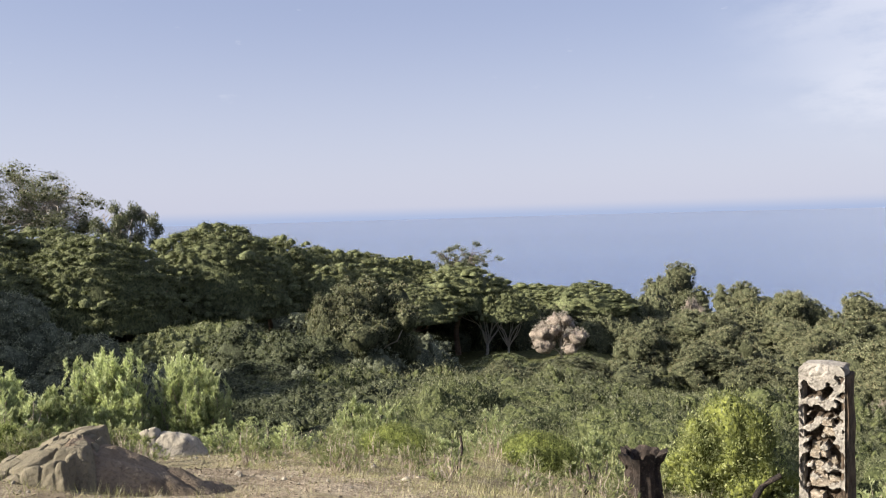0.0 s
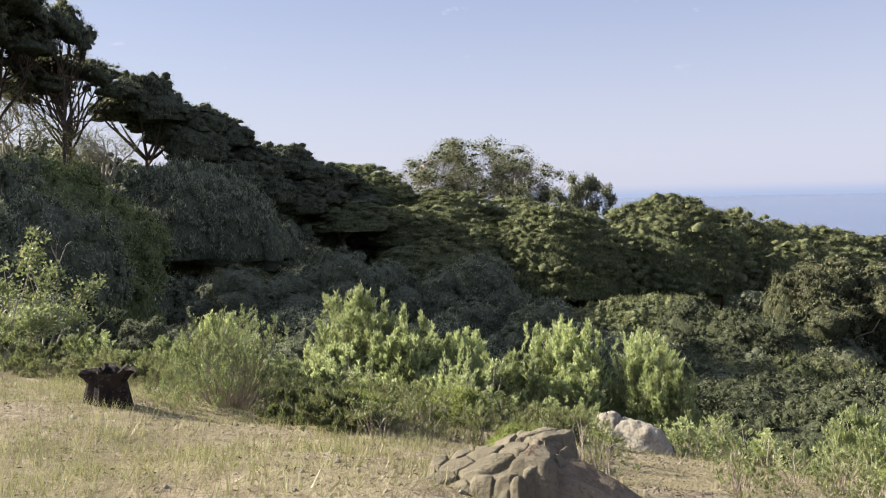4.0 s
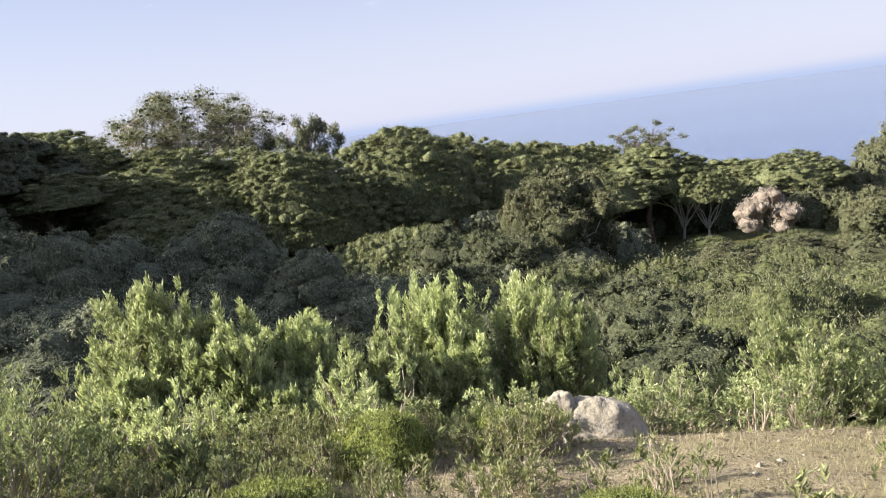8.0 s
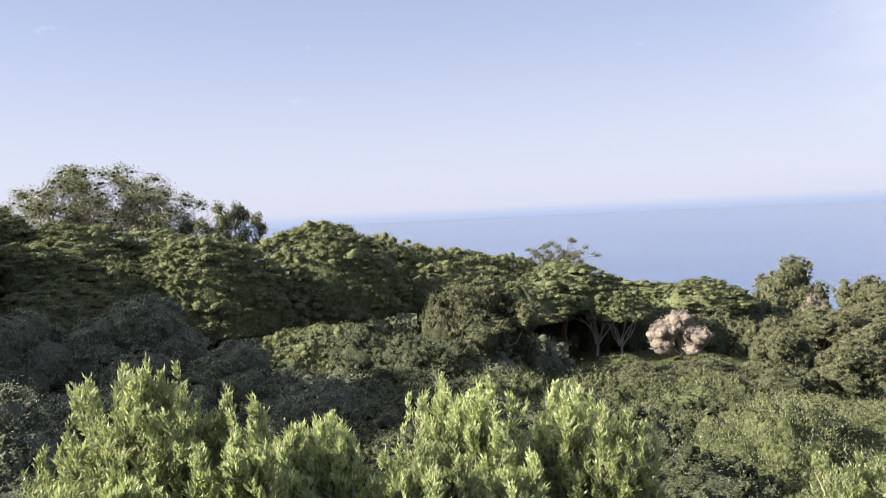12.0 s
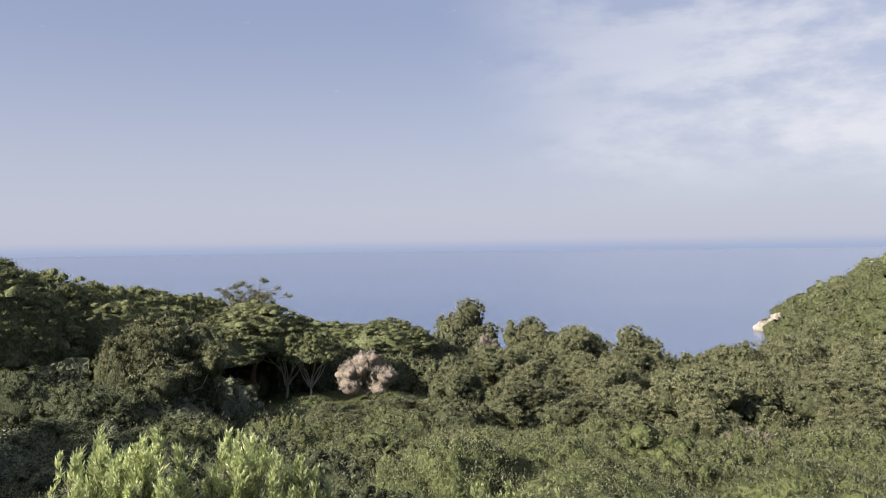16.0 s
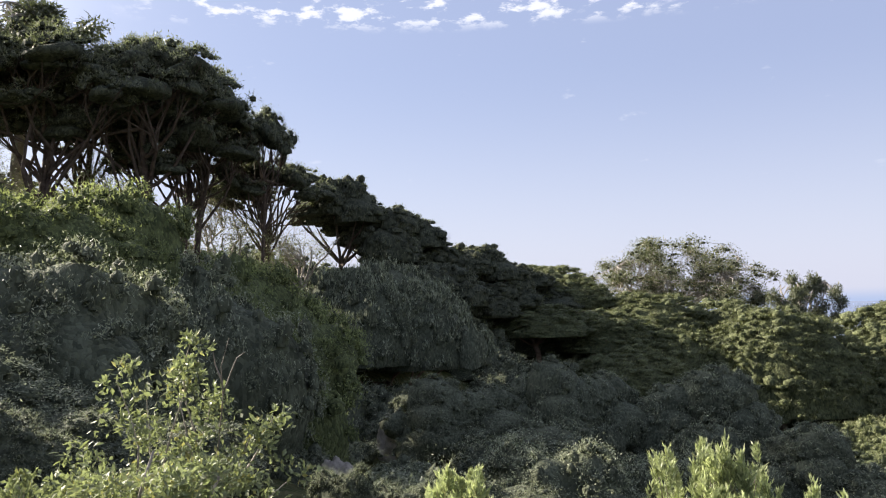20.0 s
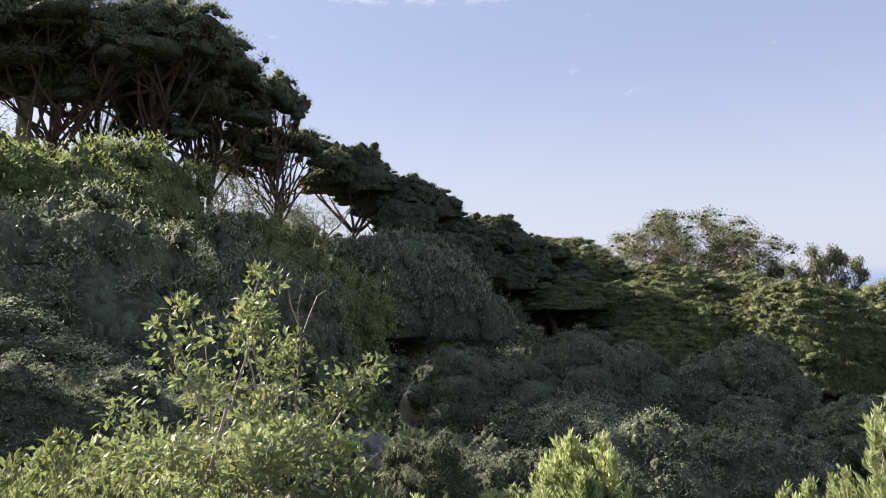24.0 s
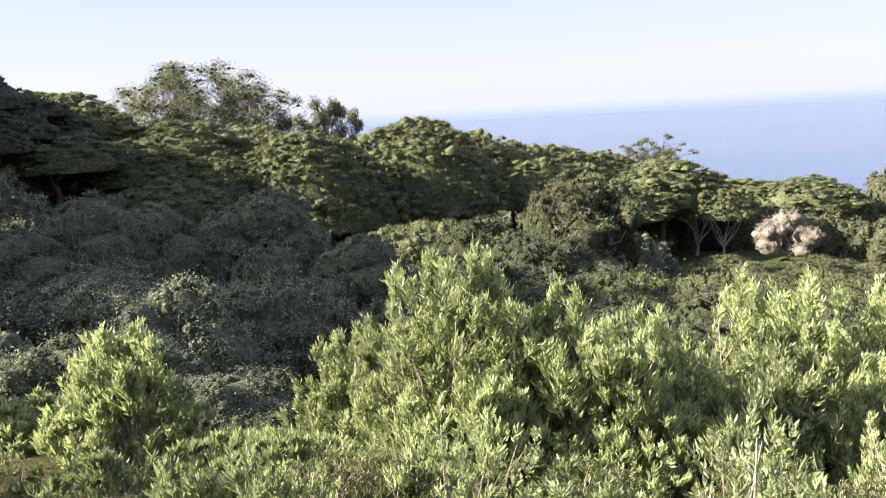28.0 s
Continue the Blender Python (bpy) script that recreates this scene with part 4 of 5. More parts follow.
grove(thicket(80, PINE, "low round pine thicket with upright pale shoots"), ((-38.1, 84.1, -11.6, 11.4),), 9.0, 11.0)
grove(thicket(81, DARK, "round dark pine thicket in the shade of the hill"), ((-59.0, 43.7, 2.6, 9.0),), 9.0, 11.0)
DARKS = kinds_of("large_bush", 3, 84, lambda g: shade_bush(g, 3.6, 3.4, 200, 0.36, 34, 0.12, 0.05, DARK), "large dense dark green bush in shade", "bush", "dark bushes in the valley")
rows = [(-22, 11.5, -1.4, 2.6), (-27, 14.5, 0.6, 3.4), (-20.5, 8, -1.8, 2.6), (-25, 8, 1.0, 3.4), (-33, 20, 0.2, 3.6), (-19.5, 14.8, -3.0, 1.8), (-34, 8, 4.5, 5.0)]
g = np.random.default_rng(11)
for k in range(175):
    x, y = g.uniform(-92, -17), g.uniform(13, 96)
    r = g.uniform(2.6, 4.6) * (0.7 + 0.3 * min(1, (-x - 10) / 30))
    t = ((x + 8.6) * -20.6 + (y - 11) * 12.5) / 581
    near = math.hypot(x + 8.6 + 20.6 * t, y - 11 - 12.5 * t) if 0 < t < 1.05 else 99
    t2 = ((x + 8.6) * -36.5 + (y - 11) * 25.4) / 1977
    near2 = math.hypot(x + 8.6 + 36.5 * t2, y - 11 - 25.4 * t2) if 0 < t2 < 1.03 else 99
    if min(near, near2) < r + 0.6 or (x > -24 and y < 24):
        continue
    rows.append((x, y, float(lie(x, y)) + r * g.uniform(0.8, 1.1), r))
WATTLES = kinds_of("wattle_tree", 2, 170, lambda g: headed_tree(g, 8, 5, 0.4, 24, 0.11, DARK, BARK_GREY, 0.36, 0.1, 52, 0.26, 40, 0.75, spiky=0.45, loose=1.0), "feathery grey-green wattle tree in the shade of the hill", "tree", "wattle trees in the valley")
grove(WATTLES, ((-32.4, 47.3, -4.3, 4.6), (-38.2, 43.0, -3.4, 4.2), (-26.8, 46.2, -6.6, 3.6), (-40.5, 36.5, -4.2, 4.0), (-30.4, 34.0, -6.4, 3.4), (-36.0, 52.0, -6.0, 4.5)), 8.0, 5.0)
rows += [(-17.6, 19.6, -4.7, 1.7), (-19.6, 22.4, -4.9, 1.9), (-15.6, 20.4, -5.0, 1.6), (-16.6, 17.9, -4.1, 0.9), (-18.5, 12.2, -2.55, 1.1), (-19.7, 13.2, -2.8, 1.2), (-19.4, 11.2, -2.3, 1.2), (-19.6, 19.3, -4.6, 1.0), (-20.2, 16.0, -4.0, 0.9), (-16.2, 16.5, -3.75, 0.6)]
near_rows = [o for o in rows if math.hypot(o[0] + 8, o[1] - 11) < 32]
CLOSE = kinds_of("large_bush", 2, 186, lambda g: shade_bush(g, 3.2, 3.0, 300, 0.27, 56, 0.085, 0.034, DARK), "dense dark green bush in the shade of the hill", "bush", "dark bushes in the valley")
grove(CLOSE, near_rows, 3.2, 3.0)
grove(DARKS, [o for o in rows if 32 <= math.hypot(o[0] + 8, o[1] - 11) < 52], 3.6, 3.4)
DARKER = kinds_of("large_bush", 2, 184, lambda g: shade_bush(g, 3.6, 3.4, 100, 0.5, 30, 0.18, 0.075, DARK), "large dense dark green bush on the far slope", "bush", "dark bushes in the valley")
grove(DARKER, [o for o in rows if math.hypot(o[0] + 8, o[1] - 11) >= 52], 3.6, 3.4)
rows = []
for k in range(64):
    x, y = g.uniform(-72, -4), g.uniform(92, 165)
    r = g.uniform(3.5, 5.5)
    rows.append((x, y, float(lie(x, y)) + r * g.uniform(0.9, 1.25), r))
green = [(-13, 151, -17.0, 6), (-8, 149, -17.8, 5.5), (-18, 148, -16.5, 5.5), (-3, 152, -19.0, 6), (4, 150, -19.5, 6), (9, 156, -19.5, 6), (14, 166, -19, 6), (-4, 160, -20, 6), (8, 168, -19.5, 6.5), (17, 172, -18.5, 6), (12, 147, -20.5, 5.5), (-22, 152, -15, 6), (-30, 156, -13.5, 6), (-38, 150, -12, 6)]
for k in range(50):
    x, y = g.uniform(-4, 76), g.uniform(92, 178)
    r = g.uniform(3.5, 5.5)
    green.append((x, y, float(lie(x, y)) + r * g.uniform(0.7, 1.05), r))
UNDER = kinds_of("large_bush", 2, 82, lambda q: shade_bush(q, 5.0, 4.5, 110, 0.6, 28, 0.22, 0.09, DARK), "dense dark green bush under the far trees", "bush", "dark bushes in the valley")
def open_view(o):
    """Off the gaps in front of the forked pine and the dead tree."""
    return (o[1] < 80 or o[1] > 146 or abs(o[0] + 12.5 - (136.0 - o[1]) * 0.07) > 7.0) and (o[1] > 132 or abs(o[0] + 1.6) > 7.0)


rows, green = [o for o in rows if open_view(o)], [o for o in green if open_view(o)]
grove(UNDER, rows, 5.0, 4.5)
OLIVE = kinds_of("large_bush", 2, 182, lambda q: shade_bush(q, 5.0, 4.5, 110, 0.6, 28, 0.22, 0.09, EUC), "dense olive-green bush among the far trees", "bush", "dark bushes in the valley")
grove(OLIVE, green, 5.0, 4.5)
GLOOM = kinds_of("dark_tree", 2, 210, lambda q: headed_tree(q, 8, 4, 0.4, 16, 0.15, SHADE, BARK_GREY, 0.42, 0.1, 40, 0.34, 40, 0.7, loose=0.9, body=0.6, sink=1.2), "dense dark green tree below the pines", "tree", "dark trees in the valley")
grove(GLOOM, ((-30.4, 77.8, -10.2, 4.2), (-24.6, 73.6, -10.4, 4.0), (-20.9, 72.8, -11.0, 3.8), (-22.5, 61.6, -10.8, 3.0), (-17.7, 59.1, -11.4, 3.0), (-16.4, 65.8, -12.0, 3.2)), 8.0, 4.0)
rows = []
for x, y in ((-30.8, 22.2), (-29.6, 26.2), (-43.5, 32), (-37, 27.2), (-33.5, 29), (-25.2, 23.6), (-21.5, 20.6), (-22.5, 25.0)):
    rows.append((x, y, float(lie(x, y)) + g.uniform(0.7, 1.05), g.uniform(1.1, 1.7)))
LOWS = kinds_of("low_bush", 2, 88, lambda q: shade_bush(q, 1.0, 1.4, 90, 0.2, 44, 0.09, 0.04, DARK), "low dark green bush beside the valley rocks", "bush", "low bushes")
grove(LOWS, rows, 1.0, 1.4)

NEARBY = kinds_of("scrub_bush", 4, 90, lambda g: shade_bush(g, 2.0, 1.8, 120, 0.27, 54, 0.10, 0.034, FIELD, 2.2, 1.15, 0.75, 0.7), "rounded evergreen scrub bush in the valley", "bush", "scrub bushes")
FARTHER = kinds_of("scrub_bush", 3, 94, lambda g: shade_bush(g, 2.2, 2.2, 120, 0.32, 40, 0.13, 0.05, FIELD, 2.2, 1.15, 0.75, 0.7), "rounded evergreen scrub bush in the valley", "bush", "scrub bushes")
close, rows, dim = [], [(-13.9, 55.2, -10.6, 3.2), (-9.3, 61.5, -12.0, 3.2), (-14.9, 68.7, -13.6, 3.6)], []
for k in range(370):
    y = 21.5 + 100 * g.uniform(0, 1) ** 1.15
    x = g.uniform(-24 - 0.1 * y, 12 + 0.40 * y)
    s = g.uniform(1.3, 2.4) * (1 + y / 160) if y > 44 else g.uniform(1.2, 2.1)
    if (x < -7 and y < 27) or (-12 < x < 0 and y < 23.5):
        continue
    tall = g.uniform(0.7, 1.1) if y < 44 else g.uniform(0.6, 0.95) if y < 85 else g.uniform(0.4, 0.6)
    if y > 80 and abs(x + 12.5 - (136.0 - y) * 0.07) < 6.0:
        tall = 0.45
    (dim if x < -5 - 0.1 * (y - 30) and y < 75 else close if y < 55 else rows).append((x, y, float(lie(x, y)) + s * tall, s))
BROW = kinds_of("scrub_bush", 2, 92, lambda g: bush(g, 2.0, 1.8, 15000, 0.065, 0.022, FIELD, 2.0, 0.85, 0.38, 0.5, sides=64, rings=22), "dense small-leaved scrub bush below the brow", "bush", "scrub bushes")
grove(BROW, [o for o in close if o[1] < 31], 2.0, 1.8)
DIM = kinds_of("scrub_bush", 2, 96, lambda g: shade_bush(g, 2.0, 1.8, 110, 0.26, 46, 0.085, 0.032, SHADE, 1.0, 0.8, 0.75), "green scrub bush in shade-toned leaves at the mouth of the valley", "bush", "scrub bushes")
grove(DIM, dim, 2.0, 1.8)
grove(NEARBY, [o for o in close if o[1] >= 31], 2.0, 1.8)
grove(FARTHER, rows, 2.2, 2.2)


def far_scrub():
    """The scrub that covers the far headland and the slopes below it, one mesh."""
    q = np.random.default_rng(17)
    n = 4400
    az, far = np.radians(q.uniform(22, 62, n)), np.sqrt(q.uniform(0, 1, n)) * 250 + 125
    x, y = far * np.sin(az) - 5, far * np.cos(az) + 10
    z = lie(x, y)
    ok = z > -34
    x, y, z, n = x[ok], y[ok], z[ok], int(ok.sum())
    r = q.uniform(0.9, 2.2, n) * np.where(q.uniform(0, 1, n) > 0.72, q.uniform(1.4, 2.8, n), 1.0)
    c = np.stack([x, y, z + r * 0.1], 1)
    v, f = cushions(c, r[:, None] * [1.15, 1.15, 0.85], 20, 0.95, 0.45, q, -0.1, 0.45, 0.6, 0.88, True)
    count = n * 20
    tagged(new("far_scrub", leafy("far_scrub", v, f, count, HEADLAND, INSIDE[HEADLAND])), "green scrub covering the far headland slope", "scrub", kind="stuff")


far_scrub()
CAPE = kinds_of("headland_pine", 2, 97, lambda g: umbrella_pine(g, 7, 5, 2.0, 40, PINE, 0.5, 1.2, tufts=12, domes=1), "small wind-bent pine on the headland ridge", "pine tree", "pines on the headland")
rows = []
for k in range(26):
    az, far = radians(g.uniform(32, 46)), g.uniform(300, 372)
    x, y = far * math.sin(az) - 5, far * math.cos(az) + 10
    z = float(lie(x, y))
    if z > -30:
        rows.append((x, y, z + g.uniform(3, 6), g.uniform(2.5, 5)))
grove(CAPE, rows, 7.0, 5.0)
GROVES = kinds_of("headland_bush", 3, 190, lambda q: shade_bush(q, 3.5, 4.0, 50, 0.8, 18, 0.45, 0.2, EUC), "dark rounded bush on the headland slope", "bush", "bushes on the headland")
rows = []
for k in range(110):
    az, far = radians(g.uniform(27, 50)), 130 + 220 * math.sqrt(g.uniform(0, 1))
    x, y = far * math.sin(az) - 5, far * math.cos(az) + 10
    z = float(lie(x, y))
    if z > -32:
        r = g.uniform(2.2, 5.0)
        rows.append((x, y, z + r * g.uniform(0.6, 1.0), r))
grove(GROVES, rows, 3.5, 4.0)


# ---- rocks ----
def rock(name, rng, rx, ry, rz, mat, cracks=0, lump=0.25, square=2.6, groove=0.05, rings=36, sides=64):
    """A weathered boulder with lumps, pits and cracks, foot at 0."""
    th = np.linspace(0, 1, rings)[:, None] * np.pi * 0.62
    ph = np.linspace(0, 2 * np.pi, sides, endpoint=False)[None]
    d = np.stack([np.sin(th) * np.cos(ph), np.sin(th) * np.sin(ph), np.cos(th) * np.ones_like(ph)], -1)
    d = d / (np.abs(d) ** square).sum(-1, keepdims=True) ** (1 / square)
    p = d.reshape(-1, 3) * [rx, ry, rz]
    off = Vector(rng.uniform(-50, 50, 3))
    size = max(rx, ry)
    k = np.array([noise.fractal(Vector(q) / size * 1.6 + off, 0.9, 2.1, 5) for q in p])
    p = p * (1 + lump * k)[:, None]
    if cracks:
        c = rng.uniform(-1, 1, (cracks, 3)) * [rx, ry, rz]
        w = p + np.array([noise.noise_vector(Vector(q) * 3.0 / size + off) for q in p]) * size * 0.08
        e = np.sort(np.linalg.norm(w[:, None] - c[None], axis=-1), axis=1)
        cut = np.clip(1 - (e[:, 1] - e[:, 0]) / (0.075 * size), 0, 1)
        p = p - unit(p) * (groove * size * cut**0.8)[:, None]
    j, i = np.meshgrid(np.arange(rings - 1), np.arange(sides), indexing="ij")
    a, b = j * sides + i, j * sides + (i + 1) % sides
    return mesh_of(name, p, np.stack([a, a + sides, b + sides, b], -1).reshape(-1, 4), mat, True)


def lay_rock(name, mesh, x, y, sink, rz, label, ry=0.0, rx=0.0):
    ob = new(name, mesh)
    ob.matrix_world = pose(x, y, float(lie(x, y)) - sink, rx, ry, rz)
    return tagged(ob, label, "rock")


def make_outcrop(x, y, top):
    """A cracked slab that ramps up to a broken crest, a block under the crest, and the earthy flank behind it, coloured
    as dark as its shadow.
    """
    ob = new("sandstone_outcrop")
    z = float(lie(x, y))
    high = top - z
    q = np.random.default_rng(3)

    def field(name, mat, u0, u1, v0, v1, height, cells, groove, label, n=120, m=90):
        u, v = np.meshgrid(np.linspace(u0, u1, n), np.linspace(v0, v1, m))
        p = np.stack([u, v], -1).reshape(-1, 2)
        warp = p + np.array([(noise.noise(Vector((a * 2.2, b * 2.2, 3))), noise.noise(Vector((a * 2.2, b * 2.2, 9)))) for a, b in p]) * 0.09
        c = q.uniform((u0, v0), (u1, v1), (cells, 2))
        e = np.sort(np.linalg.norm(warp[:, None] - c[None], axis=-1), axis=1)
        crack = np.clip(1 - (e[:, 1] - e[:, 0]) / 0.03, 0, 1)
        bulge = np.clip(e[:, 1] - e[:, 0], 0, 0.16)
        rough = np.array([noise.fractal(Vector((a * 5, b * 5, 1)), 0.9, 2.1, 4) for a, b in p])
        h = height(p[:, 0], p[:, 1]) + 0.016 * rough + 0.14 * bulge - groove * crack**0.7
        edge = np.minimum(np.minimum(p[:, 0] - u0, u1 - p[:, 0]) / (u1 - u0), np.minimum(p[:, 1] - v0, v1 - p[:, 1]) / (v1 - v0))
        h = np.where(edge < 0.002, -0.35, h)
        k = (np.arange(m - 1)[:, None] * n + np.arange(n - 1)[None]).ravel()
        me = mesh_of(name, np.column_stack([p, h]), np.stack([k, k + 1, k + 1 + n, k + n], -1), mat, True)
        part(name, me, mat, ob, label)

    def ramp(u, v):
        s = smooth01((u + 0.75) / 0.8)
        blunt = smooth01((u + 0.80 + 0.06 * np.sin(9 * v)) / 0.16)
        side = smooth01((0.60 - np.abs(v + 0.05 * np.sin(5 * u))) / 0.16)
        drop = smooth01((0.16 - u - 0.05 * np.sin(11 * v)) / 0.10)
        return -0.16 + (high + 0.16) * (0.58 + 0.42 * s) * (0.80 + 0.20 * smooth01((v + 0.6) / 0.8)) * blunt * side * drop

    def flank(u, v):
        fall = np.clip(1 - (u - 0.05) / 1.5, 0, 1)
        side = smooth01((0.55 - np.abs(v - 0.12 * u)) / 0.42)
        return -0.16 - 0.14 * np.clip(u, 0, 2) + (high * 0.96 + 0.14) * fall * side

    def block(u, v):
        side = smooth01((0.42 - np.abs(v + 0.02)) / 0.16) * smooth01((0.34 - u) / 0.24) * smooth01((u + 0.25) / 0.2)
        return -0.2 + (high * 0.90 + 0.2) * side

    field("cracked_slab", MOUND, -0.9, 0.2, -0.66, 0.66, ramp, 34, 0.035, "brown sandstone slab split by deep cracks", 150, 130)
    field("crest_block", MOUND, -0.3, 0.45, -0.5, 0.5, block, 9, 0.05, "", 80, 90)
    field("earth_flank", EARTH, -0.05, 1.8, -0.6, 0.8, flank, 14, 0.008, "crumbling earth behind the rock, coloured dark as its shadow")
    ob.matrix_world = pose(x, y, z, 0, 0, 14)
    ob.scale = (0.95, 0.68, 1.0)
    tagged(ob, "brown cracked sandstone outcrop half buried in dry soil", "rock")


make_outcrop(-2.5, 11.28, -1.9)
boulder = new("limestone_boulder")
part("boulder_body", rock("boulder_body", np.random.default_rng(8), 0.48, 0.36, 0.46, PALE, 4, 0.10, 2.2, 0.02, 50, 90), None, boulder)
knob = part("boulder_knob", rock("boulder_knob", np.random.default_rng(9), 0.19, 0.20, 0.52, PALE, 0, 0.10, 4.0, 0.03, 36, 60), None, boulder)
knob.matrix_local = pose(-0.30, -0.02, 0.0, 0, -6, 10)
foot = part("boulder_foot", rock("boulder_foot", np.random.default_rng(10), 0.34, 0.24, 0.20, PALE, 3, 0.2, 2.4, 0.03, 30, 50), None, boulder)
foot.matrix_local = pose(-0.46, -0.12, 0.0, 0, 0, 30)
boulder.matrix_world = pose(-5.0, 17.2, float(lie(-5.0, 17.2)) - 0.04, 0, 0, 10)
tagged(boulder, "pale pitted limestone boulder on bare ground", "rock")
lay_rock("pale_stone", rock("pale_stone", np.random.default_rng(12), 0.30, 0.24, 0.40, PALE, 4, 0.15, 3.4, 0.04), 3.75, 14.3, 0.02, 12, "squared pale stone block beside the pillar")
lay_rock("valley_rock", rock("valley_rock", np.random.default_rng(14), 0.66, 0.55, 1.5, PALE, 5, 0.2, 2.6, 0.05), -29.2, 23.5, 0.35, 30, "rounded pale rock among shaded bushes")
lay_rock("valley_slab", rock("valley_slab", np.random.default_rng(15), 1.5, 0.9, 2.3, PALE, 6, 0.25, 2.2, 0.05), -45.4, 36.0, -0.3, -40, "long grey rock slab among dark bushes", 14)
for k, (x, y, s) in enumerate(((156, 294, 4.5), (160, 296, 4), (164, 299, 3.5), (206, 300, 4), (214, 300, 5), (222, 296, 5), (229, 292, 4.5), (196, 297, 3))):
    lay_rock("cliff_rock", rock("cliff_rock", np.random.default_rng(200 + k), s, s * 0.8, s * 0.7, CLIFF, 9, 0.35, 2.4, 0.08), x, y, s * 0.05, 40 * k, "pale limestone crag on the headland")


# ---- near shrubs ----
def shrub(x, y, top, radius, seed, shoots=120, per=46, leaf=0.095, width=0.021, mat=BRIGHT, label="tall bright green shrub with narrow upright leaves"):
    z = float(lie(x, y))
    ob = planted("shrub", upright_shrub(np.random.default_rng(seed), top - z, radius, shoots, per, leaf, width, mat, max(7, shoots // 26), tip_mat=YOUNG_LIT if mat is BRIGHT else mat), label, "shrub", "shrubs along the path edge")
    ob.matrix_world = pose(x, y, z)
    return ob


shrub(-10.6, 17.5, -2.1, 1.15, 101, 620)
shrub(-9.5, 18.9, -2.9, 1.1, 102, 560)
shrub(-8.1, 20.0, -2.75, 1.0, 103, 520)
shrub(-6.55, 20.6, -2.75, 0.95, 104, 500)
shrub(-9.95, 17.9, -2.45, 0.9, 201, 420)
shrub(-8.9, 18.5, -2.88, 0.8, 202, 400)
shrub(-7.6, 19.9, -2.72, 0.75, 203, 380)
shrub(-6.0, 20.1, -3.1, 0.75, 204, 380)
shrub(-7.2, 19.1, -3.4, 0.8, 205, 380)
shrub(-10.3, 16.8, -2.95, 0.9, 206, 400)
shrub(-8.6, 17.3, -3.35, 0.8, 207, 380)
shrub(-9.35, 17.35, -2.7, 0.8, 208, 420)
shrub(-7.9, 18.4, -3.1, 0.75, 209, 380)
shrub(-13.75, 16.7, -2.8, 0.78, 105, 460)
shrub(-12.3, 18.8, -3.2, 0.95, 106, 480)
shrub(-11.8, 15.8, -3.4, 0.9, 111, 380)
shrub(-9.3, 16.6, -3.4, 0.9, 112, 260, 24, 0.08, 0.02, BRIGHT, "pale green twiggy shrub with fine leaves")
shrub(-7.4, 18.6, -3.7, 0.7, 113, 220, 24, 0.07, 0.018, BRIGHT, "pale green twiggy shrub with fine leaves")
shrub(-7.9, 13.0, -1.75, 0.95, 108, 460, 24, 0.045, 0.012, BROAD, "small twiggy shrub with thin leaves")
shrub(-3.0, 20.8, -3.85, 1.4, 109, 460, 30, 0.075, 0.024, BRIGHT, "bushy green shrub beside the bare ground")
shrub(-0.6, 21.2, -4.3, 1.4, 110, 300, 26, 0.075, 0.022, FIELD, "bushy green shrub beside the bare ground")
for x, y, top, wide, seed in ((3.25, 18.5, -3.45, 0.72, 114), (2.7, 18.2, -3.75, 0.5, 115)):
    ob = planted("round_shrub", bush(np.random.default_rng(seed), top - float(lie(x, y)), wide, 8500, 0.05, 0.024, LIME, 1.0, 0.75, 0.3, 0.25), "bright yellow-green round shrub behind the pillar", "shrub")
    ob.matrix_world = pose(x, y, float(lie(x, y)))
shrub(0.9, 18.0, -3.75, 0.9, 115, 220, 24, 0.07, 0.026, BRIGHT, "low bright green shrub")
shrub(-1.2, 18.2, -3.9, 0.85, 116, 300, 26, 0.06, 0.02, BRIGHT, "low dark-footed green shrub")
def leader_shrub(rng, foot, tips, twigs, leaf, mat):
    """A loose shrub: thin stems, each rising to a spray of large leaves, and a bare forked twig."""
    out, cs, rs = [], [], []
    for x, y, z, r in tips:
        e = np.array([x, y, z - foot])
        root = e * [0.25, 0.25, 0]
        line = bent(root - [0, 0, 0.1], e, rng, 0.07, 7)
        out.append(("stem", mesh_of("stem", *tube(line, np.linspace(0.022, 0.006, 7), 5), smooth=True), BARK_GREY))
        for k in range(7):
            c = line[6 if k < 3 else 5 if k < 6 else 4] + rng.normal(size=3) * r * [0.5, 0.5, 0.42]
            cs.append(c)
            rs.append(np.array([1, 1, 0.8]) * r * rng.uniform(0.34, 0.62))
    for line in twigs:
        p = np.array(line) - [0, 0, foot]
        out.append(("bare_twig", mesh_of("bare_twig", *tube(p, np.linspace(0.012, 0.004, len(p)), 5)), GREYDEAD))
    v, f = cushions(np.array(cs), np.array(rs), 26, leaf, leaf * 0.46, rng, -0.8, 0.6, 0.5, 0, False, 0.7)
    out.append(("foliage", mesh_of("foliage", v, f), mat))
    return out


